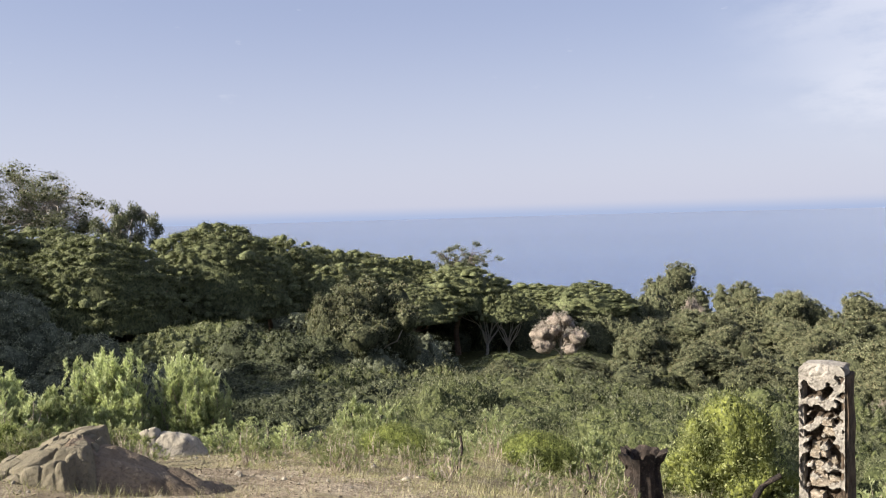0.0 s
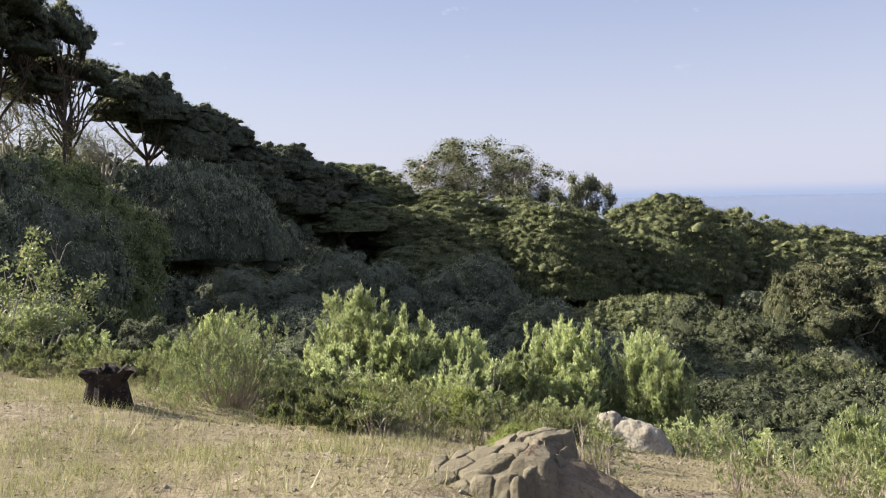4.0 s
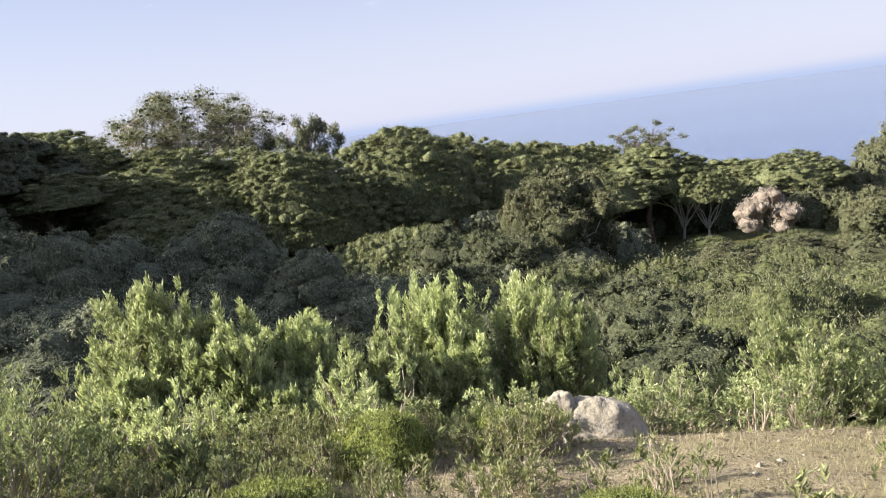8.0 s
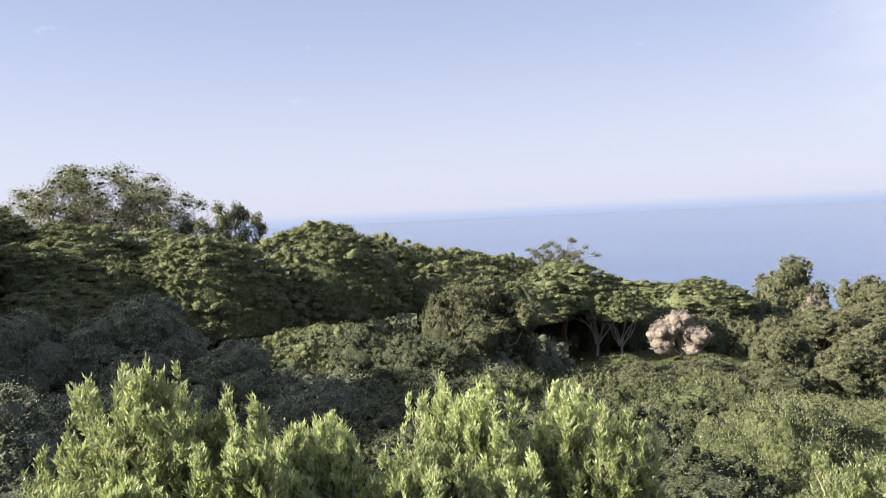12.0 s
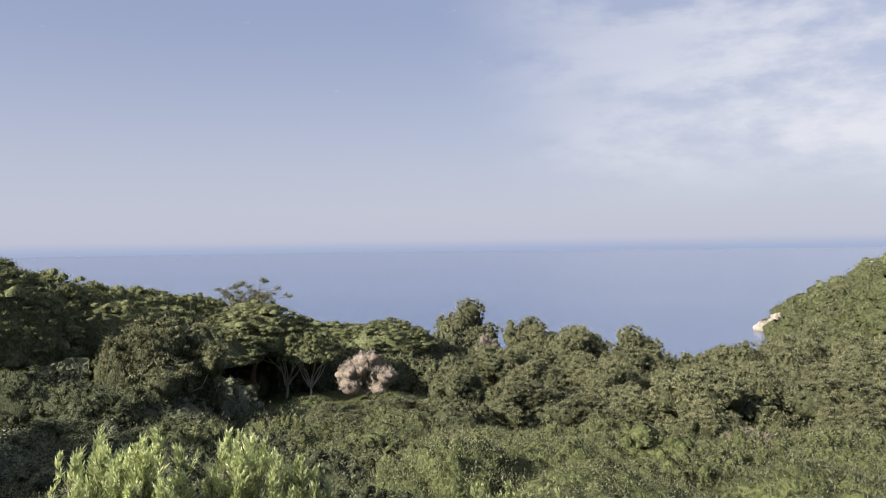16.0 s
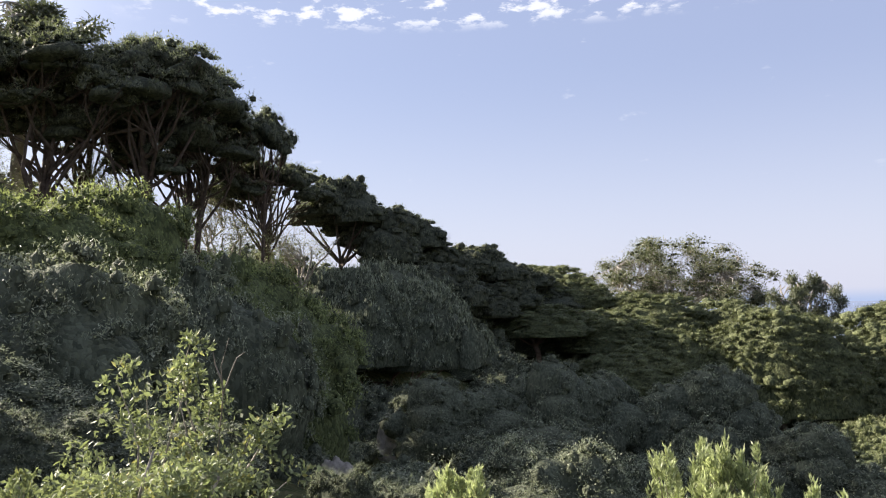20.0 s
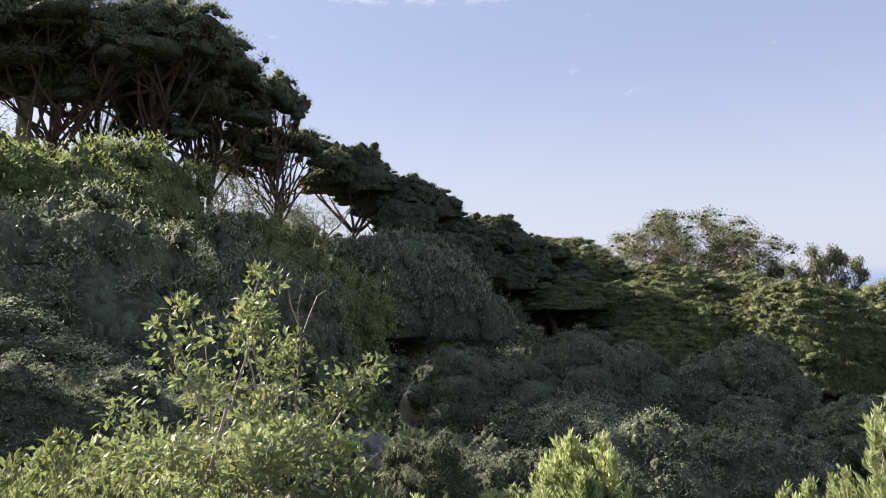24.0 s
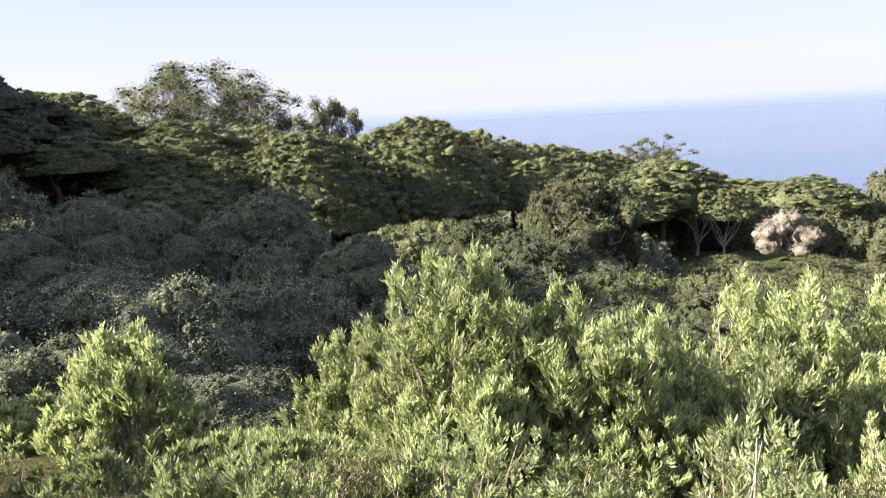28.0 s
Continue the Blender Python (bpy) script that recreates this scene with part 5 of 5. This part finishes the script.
x, y = -15.2, 13.7
z = float(lie(x, y))
tips = [(0.11, 0.15, -1.12, 0.16), (0.14, 0.2, -1.38, 0.2), (-0.08, -0.64, -1.53, 0.2), (-0.17, -0.28, -1.75, 0.28), (0.15, -0.02, -1.73, 0.26), (0.03, 0.43, -1.82, 0.2), (0.73, 0.89, -2.03, 0.2), (0.41, 0.74, -2.27, 0.28), (0.91, 0.98, -2.74, 0.24), (-0.14, -0.85, -2.32, 0.3)]
tips += [(-0.02, -1.21, -2.47, 0.28), (-0.11, -1.64, -2.53, 0.22), (0.06, -1.9, -2.79, 0.28), (-0.36, -0.23, -2.36, 0.32), (0.28, 0.03, -2.27, 0.32), (0.54, 0.35, -2.73, 0.34), (0.18, -0.81, -2.88, 0.38), (0.37, -0.27, -2.92, 0.38), (0.12, -1.49, -2.87, 0.3)]
twigs = [((0.3, 0.3, -3.0), (0.34, 0.39, -2.3), (0.36, 0.44, -1.77), (0.35, 0.42, -1.43), (0.4, 0.5, -1.1)), ((0.36, 0.44, -1.75), (0.40, 0.52, -1.5), (0.44, 0.58, -1.33), (0.48, 0.66, -1.27)), ((0.36, 0.43, -1.6), (0.33, 0.36, -1.4), (0.34, 0.33, -1.25))]
lsh = planted("broadleaf_shrub", leader_shrub(np.random.default_rng(120), z, tips, twigs, 0.10, BROAD), "loose broadleaf shrub with a leafy leader and a bare twig", "shrub", "broadleaf shrubs")
lsh.matrix_world = pose(x, y, z)
for x, y, top, wide, seed in ((-14.9, 12.0, -2.75, 0.8, 123), (-16.6, 12.9, -3.0, 0.9, 127)):
    z = float(lie(x, y))
    ob = planted("broadleaf_shrub", tall_tree(np.random.default_rng(seed), top - z, wide, 0.25, 80, 64, 1, 0.085, BROAD, BARK_GREY, 0.5, 0.85, 7, 0.6, body=0.55, heads=22, low=-0.7, thin=False), "dense broadleaf shrub with glossy sunlit leaf tips", "shrub", "broadleaf shrubs")
    ob.matrix_world = pose(x, y, z)
for x, y, high, wide, m, seed in ((-11.6, 12.5, 0.45, 0.6, FIELD, 131), (-11.3, 13.4, 0.5, 0.6, FIELD, 132), (-10.5, 13.9, 0.75, 0.6, BRIGHT, 133), (-9.8, 14.2, 0.6, 0.6, FIELD, 134), (-12.4, 13.3, 0.6, 0.7, BROAD, 135), (-12.0, 14.4, 0.6, 0.7, BROAD, 136), (-12.6, 12.2, 0.6, 0.7, BROAD, 137), (-13.2, 13.9, 0.7, 0.7, BROAD, 138), (-9.0, 14.6, 0.6, 0.6, BRIGHT, 139), (-13.3, 11.5, 0.7, 0.8, BROAD, 150), (-8.2, 14.3, 0.5, 0.5, FIELD, 151), (-6.6, 13.0, 0.4, 0.45, FIELD, 152), (-7.2, 14.0, 0.5, 0.5, BROAD, 153), (-5.9, 12.8, 0.35, 0.4, FIELD, 154), (-10.4, 12.9, 0.3, 0.5, FIELD, 155)):
    z = float(lie(x, y))
    ob = planted("shrub", upright_shrub(np.random.default_rng(seed), high, wide, 150, 24, 0.06, 0.018, m, 5), "low leafy shrub at the brow of the slope", "shrub", "shrubs along the path edge")
    ob.matrix_world = pose(x, y, z)
# the old shrub with a crooked forked stem
x, y = -14.05, 13.3
z = float(lie(x, y))
old = tall_tree(np.random.default_rng(160), -2.2 - z, 0.9, 0.5, 64, 48, 1, 0.082, BROAD, BARK_GREY, 0.4, 0.8, 8, 0.55, body=0, heads=26, low=-0.55, thin=False)
q = np.random.default_rng(161)
for line, thick in ((((-13.60, 12.63, -3.38), (-13.61, 12.93, -3.15), (-13.65, 13.37, -3.04), (-13.74, 13.65, -2.45)), 0.04), (((-13.60, 12.63, -3.38), (-13.76, 12.80, -2.76), (-13.97, 13.10, -2.14)), 0.03)):
    old.append(("limb", mesh_of("limb", *tube(np.array(line) - (x, y, z) + q.normal(size=(len(line), 3)) * 0.015, np.linspace(thick, thick * 0.45, len(line)), 8), smooth=True), BARK_GREY))
lsh = planted("broadleaf_shrub", old, "old broadleaf shrub with a crooked grey stem", "shrub", "broadleaf shrubs")
lsh.matrix_world = pose(x, y, z)
TALLS = kinds_of("tall_bush", 2, 125, lambda q: shade_bush(q, 6.5, 4.6, 560, 0.36, 50, 0.14, 0.055, SUNNY, 0.8), "tall green bush with sunlit yellow-green tips", "bush", "dark bushes in the valley")
grove(TALLS, ((-38.6, 19.3, 2.9, 5.0), (-37.6, 23.6, 0.8, 4.4), (-35.8, 14.8, 2.6, 4.6)), 6.5, 4.6)
shrub(-15.4, 16.9, -3.75, 0.8, 117, 300, 26, 0.08, 0.024, BRIGHT, "bright green shrub at the edge of the slope")
shrub(-17.2, 18.2, -4.4, 1.1, 118, 300, 26, 0.08, 0.024, FIELD, "dull green shrub on the shaded slope")
shrub(-18.2, 15.0, -3.9, 1.1, 119, 300, 26, 0.08, 0.024, FIELD, "dull green shrub on the shaded slope")
shrub(-16.4, 11.6, -3.0, 1.1, 126, 300, 26, 0.08, 0.024, FIELD, "dull green shrub on the shaded slope")

# low heath cushions and small herbs
HEATHS = kinds_of("heath_cushion", 2, 130, lambda g: bush(g, 0.45, 0.5, 9000, 0.032, 0.009, HEATH, 2.2, 0.92, 0.14, 0.12), "low bright green heath cushion on dry soil", "heath", "heath cushions")
grove(HEATHS, [(x, y, float(lie(x, y)) + h, r) for x, y, h, r in ((-4.06, 13.4, 0.24, 0.34), (-6.1, 13.2, 0.32, 0.45), (-6.4, 15.2, 0.36, 0.42), (0.4, 16.6, 0.36, 0.5), (-5.6, 16.2, 0.3, 0.36), (-1.6, 17.0, 0.36, 0.5))], 0.45, 0.5)
HERBS = kinds_of("wild_herb", 4, 140, lambda g: upright_shrub(g, 0.6, 0.3, 22, 11, 0.06, 0.018, WEED, 4), "small upright green herb in dry grass", "herb", "wild herbs")
TUFTS = kinds_of("low_shrub", 3, 146, lambda g: upright_shrub(g, 1.0, 0.6, 90, 20, 0.065, 0.018, BRIGHT, 6, tip_mat=YOUNG_LIT), "low grey-green shrub at the path edge", "shrub", "low shrubs")


def bare(x, y):
    """How far a place lies off the trodden bare ground."""
    line = ((-1.2, 12.2), (-2.6, 13.2), (-3.2, 14.4), (-4.2, 16.2), (-2.6, 17.6))
    best = 99.0
    for (ax, ay), (bx, by) in zip(line, line[1:]):
        t = min(1, max(0, ((x - ax) * (bx - ax) + (y - ay) * (by - ay)) / ((bx - ax) ** 2 + (by - ay) ** 2)))
        best = min(best, math.hypot(x - ax - t * (bx - ax), y - ay - t * (by - ay)))
    return best


def clear_of_eye(x, y):
    """Off the walker's own line."""
    return all(math.hypot(x - a, y - b) > 2.2 for a, b in ((1, 6.5), (0, 7.6), (-1.4, 8.7), (-2.4, 9.3), (-3.4, 9.8), (-4.4, 10.1), (-5.4, 10.5), (-6.5, 10.6), (-7.5, 10.8), (-8.4, 11)))


rows, low = [], []
for k in range(800):
    x, y = g.uniform(-15, 7), g.uniform(11.5, 20.5)
    if bare(x, y) < g.uniform(0.15, 0.6) or not clear_of_eye(x, y) or (y < 13 and x > -4) or y - 15 > 0.3 * (x + 16) + 4:
        continue
    z = float(lie(x, y))
    if g.uniform() < 0.30 and (x < -6.2 or y > 16.8) and (x > -10.5 or y < 14.0):
        low.append((x, y, z + g.uniform(0.5, 1.0), g.uniform(0.4, 0.7)))
    elif g.uniform() < 0.75:
        rows.append((x, y, z + g.uniform(0.2, 0.5), g.uniform(0.15, 0.32)))
BRUSH = kinds_of("low_brush", 3, 149, lambda g: upright_shrub(g, 0.5, 0.42, 80, 16, 0.05, 0.013, DRYLEAF, 6, tip_mat=WEED), "low twiggy dry-green brush on the slope", "brush", "low brush")
brush = []
for k in range(170):
    x, y = g.uniform(-11, -4.6), g.uniform(12.1, 16.8)
    if bare(x, y) < 0.75 or not clear_of_eye(x, y):
        continue
    brush.append((x, y, float(lie(x, y)) + g.uniform(0.22, 0.5), g.uniform(0.28, 0.5)))
grove(BRUSH, brush[:80], 0.5, 0.42)
grove(HERBS, rows[:280], 0.6, 0.3)
grove(TUFTS, low[:52], 1.0, 0.6)


def grass():
    """Dry grass over the near slope, in clumps, one mesh."""
    q = np.random.default_rng(19)
    n = 30000
    x, y = q.uniform(-13, 7, n), q.uniform(5.5, 19.5, n)
    off = np.array([bare(a, b) for a, b in zip(x, y)])
    keep = q.uniform(0, 1, n) < np.clip((off - 0.1) * 1.3, 0.2, 1) * np.clip(0.75 + 0.8 * np.sin(x * 1.3 + np.sin(y * 1.1)) * np.sin(y * 1.7), 0.34, 1)
    x, y, n = x[keep], y[keep], int(keep.sum())
    per = 11
    px = x[:, None] + q.normal(size=(n, per)) * 0.09
    py = y[:, None] + q.normal(size=(n, per)) * 0.09
    at = np.stack([px, py, lie(px, py) - 0.01], -1).reshape(-1, 3)
    size = np.repeat(q.uniform(0.03, 0.11, n) * (1 + 0.6 * smooth01((off[keep] - 1.0) / 1.6) * q.uniform(0.3, 1, n)), per)[:, None]
    way = unit(np.stack([np.full(n * per, 0.12), np.full(n * per, 0.05), np.ones(n * per)], 1) + q.normal(size=(n * per, 3)) * [0.45, 0.45, 0.1])
    v, f = leaves(at, way, 1.0, 0.045, q, thin=True)
    v = v.reshape(-1, 3, 3)
    v = (at[:, None] + (v - at[:, None]) * size[:, None]).reshape(-1, 3)
    tagged(new("dry_grass", mesh_of("dry_grass", v, f, STRAW)), "clumps of dry straw-coloured grass on the slope", "grass", kind="stuff")


grass()


def litter():
    """Fallen leaves, bits of bark and twigs lying on the bare soil, one mesh, and pebbles, another."""
    q = np.random.default_rng(23)
    n = 22000
    x, y = q.uniform(-10, 5, n), q.uniform(7, 18, n)
    at = np.stack([x, y, lie(x, y) + 0.006], 1)
    way = unit(q.normal(size=(n, 3)) * [1, 1, 0.3])
    v, f = leaves(at, way, 0.042, 0.013, q, 0.15, np.tile([0.0, 0.0, 1.0], (n, 1)))
    tagged(new("leaf_litter", mesh_of("leaf_litter", v, f, LITTER)), "brown fallen leaves and twigs on dry soil", "litter", kind="stuff")
    n = 1100
    x, y = q.uniform(-8, 5, n), q.uniform(6.5, 18, n)
    r = q.uniform(0.008, 0.03, n) * np.where(q.uniform(0, 1, n) > 0.95, 2.2, 1.0)
    t = np.array([(1, 0, 0), (0, 1, 0), (-1, 0, 0), (0, -1, 0), (0, 0, 0.8), (0, 0, -0.8)], float)
    v = np.stack([x, y, lie(x, y)], 1)[:, None] + t[None] * r[:, None, None] * q.uniform(0.6, 1.25, (n, 6, 1))
    f = np.array([(0, 1, 4), (1, 2, 4), (2, 3, 4), (3, 0, 4), (1, 0, 5), (2, 1, 5), (3, 2, 5), (0, 3, 5)])
    tagged(new("pebble_scatter", mesh_of("pebble_scatter", v.reshape(-1, 3), (f[None] + 6 * np.arange(n)[:, None, None]).reshape(-1, 3), PALE, True)), "small pale pebbles on the trodden soil", "pebbles", kind="stuff")


litter()


# ---- pillar, stumps, sticks ----
def rounded_block(rng, sx, sy, sz, rough=0.12):
    """An irregular stone, centred."""
    bm = bmesh.new()
    bmesh.ops.create_cube(bm, size=1.0)
    bmesh.ops.subdivide_edges(bm, edges=bm.edges[:], cuts=1, use_grid_fill=True)
    for w in bm.verts:
        d = w.co.normalized() * 0.62
        w.co = w.co.lerp(d, 0.45) + Vector(rng.normal(size=3)) * rough * 0.4
        w.co = Vector((w.co.x * sx, w.co.y * sy, w.co.z * sz))
    return bm


def make_pillar(x, y, top):
    z = float(lie(x, y)) - 0.1
    h = top - z
    ob = new("stone_pillar")
    q = np.random.default_rng(33)
    w, d = 0.47, 0.42
    bm = bmesh.new()
    bmesh.ops.create_cube(bm, size=1.0)
    for v in bm.verts:
        v.co = Vector((v.co.x * (w - 0.12), v.co.y * (d - 0.24) + 0.08, (v.co.z + 0.5) * (h - 0.05)))
    part("core", bm, SHADE_MORTAR, ob, "earth mortar core coloured dark as shade")
    # the front: plaster and rubble with deep eroded hollows, coloured dark for their shade
    n, m = 64, 180
    u, t = np.meshgrid(np.linspace(-w / 2, w / 2, n), np.linspace(0, 1, m))
    pts = np.stack([u, t * h], -1).reshape(-1, 2)
    big = np.array([noise.noise(Vector((a * 8.0, b * 10.0, 4.0))) + 0.45 * noise.noise(Vector((a * 15, b * 17, 8.0))) for a, b in pts])
    fine = np.array([noise.fractal(Vector((a * 22, b * 22, 2.0)), 0.8, 2.0, 4) for a, b in pts])
    rim = np.minimum(np.abs(pts[:, 0] + w / 2), np.abs(pts[:, 0] - w / 2) * 2.5)
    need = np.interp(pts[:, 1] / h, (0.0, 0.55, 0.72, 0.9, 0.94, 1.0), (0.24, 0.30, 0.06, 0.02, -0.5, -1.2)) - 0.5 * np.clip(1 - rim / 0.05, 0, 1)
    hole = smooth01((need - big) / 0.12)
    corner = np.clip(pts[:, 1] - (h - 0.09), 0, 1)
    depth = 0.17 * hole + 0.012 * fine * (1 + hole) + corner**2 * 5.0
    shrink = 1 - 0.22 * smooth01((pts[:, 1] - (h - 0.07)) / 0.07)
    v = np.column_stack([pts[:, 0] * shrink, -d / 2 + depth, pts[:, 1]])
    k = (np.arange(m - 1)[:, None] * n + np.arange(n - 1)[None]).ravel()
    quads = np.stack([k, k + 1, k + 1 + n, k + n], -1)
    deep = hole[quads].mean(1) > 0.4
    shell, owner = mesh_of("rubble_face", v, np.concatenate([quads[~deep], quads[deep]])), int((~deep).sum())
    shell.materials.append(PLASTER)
    shell.materials.append(SHADE_MORTAR)
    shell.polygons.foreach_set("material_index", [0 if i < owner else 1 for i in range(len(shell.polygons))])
    part("rubble_face", shell, None, ob, "pale plaster over rubble with deep hollows coloured dark as shade")
    bm = rounded_block(q, w * 0.98, d * 0.9, 0.15, 0.12)
    bmesh.ops.translate(bm, verts=bm.verts, vec=(0, 0.03, h - 0.085))
    part("cap", bm, PLASTER, ob, "rounded grey plaster cap")
    # the right side gets the dark mortar colour for its shade
    for name, px, py, sx, sy in (("stone_side", w / 2 - 0.01, 0.02, 0.06, d * 0.94), ("plaster_side", -w / 2 + 0.02, 0.03, 0.045, d * 0.92), ("plaster_back", 0.0, d / 2 - 0.03, w * 0.9, 0.06)):
        bm = bmesh.new()
        bmesh.ops.create_cube(bm, size=1.0)
        bmesh.ops.subdivide_edges(bm, edges=bm.edges[:], cuts=6, use_grid_fill=True)
        for o in bm.verts:
            o.co = Vector((px + o.co.x * sx + q.normal() * 0.006, py + o.co.y * sy + q.normal() * 0.006, (o.co.z + 0.5) * (h - 0.12)))
        part(name, bm, SHADE_MORTAR if name == "stone_side" else PLASTER, ob, "weathered stone darkened for its shaded side" if name == "stone_side" else "weathered plaster")
    kinds = []
    for k in range(6):
        bm = rounded_block(q, 1, 1, 1, 0.16)
        me = bpy.data.meshes.new("stone")
        bm.to_mesh(me)
        bm.free()
        me.materials.append(RUBBLE if k < 4 else PLASTER)
        kinds.append(me)
    level = 0.05
    while level < h * 0.72:
        tall = q.uniform(0.06, 0.13)
        u = -w / 2 + 0.11
        while u < w / 2 - 0.05:
            wide = min(q.uniform(0.07, 0.18), w / 2 - 0.06 - u)
            if wide > 0.05 and q.uniform() < 0.42:
                s = part("stone", kinds[q.integers(6)], None, ob)
                s.matrix_local = Matrix.LocRotScale((u + wide / 2, -d / 2 + 0.085 + q.choice((0.0, 0.04, 0.08)) + q.uniform(-0.015, 0.015), level + tall / 2), Euler((q.normal() * 0.12, q.normal() * 0.16, q.normal() * 0.2)), (wide * 1.12, 0.17, tall * 1.12))
            u += max(wide, 0.02)
        level += tall
    ob.matrix_world = pose(x, y, z, 0, 0, -29)
    tagged(ob, "ruined rubble stone gate pillar with remnants of plaster", "pillar")


make_pillar(3.68, 15.7, -2.2)


def make_stump(x, y, top, r, seed, label):
    """A burnt hollow stump with a ragged wider rim and split sides."""
    q = np.random.default_rng(seed)
    z = float(lie(x, y)) - 0.12
    h = top - z
    sides, rings = 40, 14
    g2 = np.linspace(0, 2 * np.pi, sides, endpoint=False)
    flute = 1 + 0.10 * np.sin(3 * g2 + 1) + 0.08 * np.sin(7 * g2 + 2) + 0.05 * q.normal(size=sides)
    rows2 = []
    for s in np.linspace(0, 1, rings):
        rad = r * (1.15 - 0.42 * s + 0.35 * max(0, s - 0.78) * 5.2 * (1 + 0.45 * np.sin(2 * g2 + 0.6))) * flute
        top_z = h * s * (1 + 0.035 * s * np.sin(5 * g2 + 1) + 0.02 * s * q.normal(size=sides))
        rows2.append(np.stack([rad * np.cos(g2), rad * np.sin(g2), top_z], 1))
    inner = rows2[-1] * [0.72, 0.72, 1.0] - [0, 0, 0.03]
    deep = inner * [0.7, 0.7, 1.0] - [0, 0, 0.22]
    rows2 += [inner, deep]
    v = np.concatenate(rows2)
    j, i = np.meshgrid(np.arange(len(rows2) - 1), np.arange(sides), indexing="ij")
    a, b = j * sides + i, j * sides + (i + 1) % sides
    ob = new("tree_stump", mesh_of("tree_stump", v, np.stack([a, b, b + sides, a + sides], -1).reshape(-1, 4), CHAR))
    ob.matrix_world = pose(x, y, z)
    tagged(ob, label, "stump")


make_stump(1.61, 15.1, -3.08, 0.21, 5, "charred black hollow tree stump in dry grass")
make_stump(-7.9, 11.6, -2.25, 0.2, 6, "low burnt stump among grass and shrubs")


def stick(a, b, r, name, label, mat=CHAR, seed=1):
    me = mesh_of(name, *tube(bent(a, b, np.random.default_rng(seed), 0.05, 8), np.linspace(r, r * 0.6, 8), 7), mat, True)
    tagged(new(name, me), label, "branch")


z = float(lie(1.0, 14.5))
stick((1.0, 14.5, z - 0.1), (1.02, 14.5, z + 0.42), 0.022, "burnt_stick", "thin burnt stick standing in dry grass", seed=2)
z = float(lie(-0.3, 14.2))
stick((-0.36, 14.2, z - 0.1), (-0.24, 14.2, z + 0.38), 0.02, "burnt_stick", "crooked burnt twig standing in dry grass", seed=3)
z = float(lie(2.5, 14.6))
stick((2.45, 14.6, z - 0.05), (3.0, 14.9, z + 0.55), 0.045, "burnt_branch", "charred leaning branch beside the pillar", seed=4)
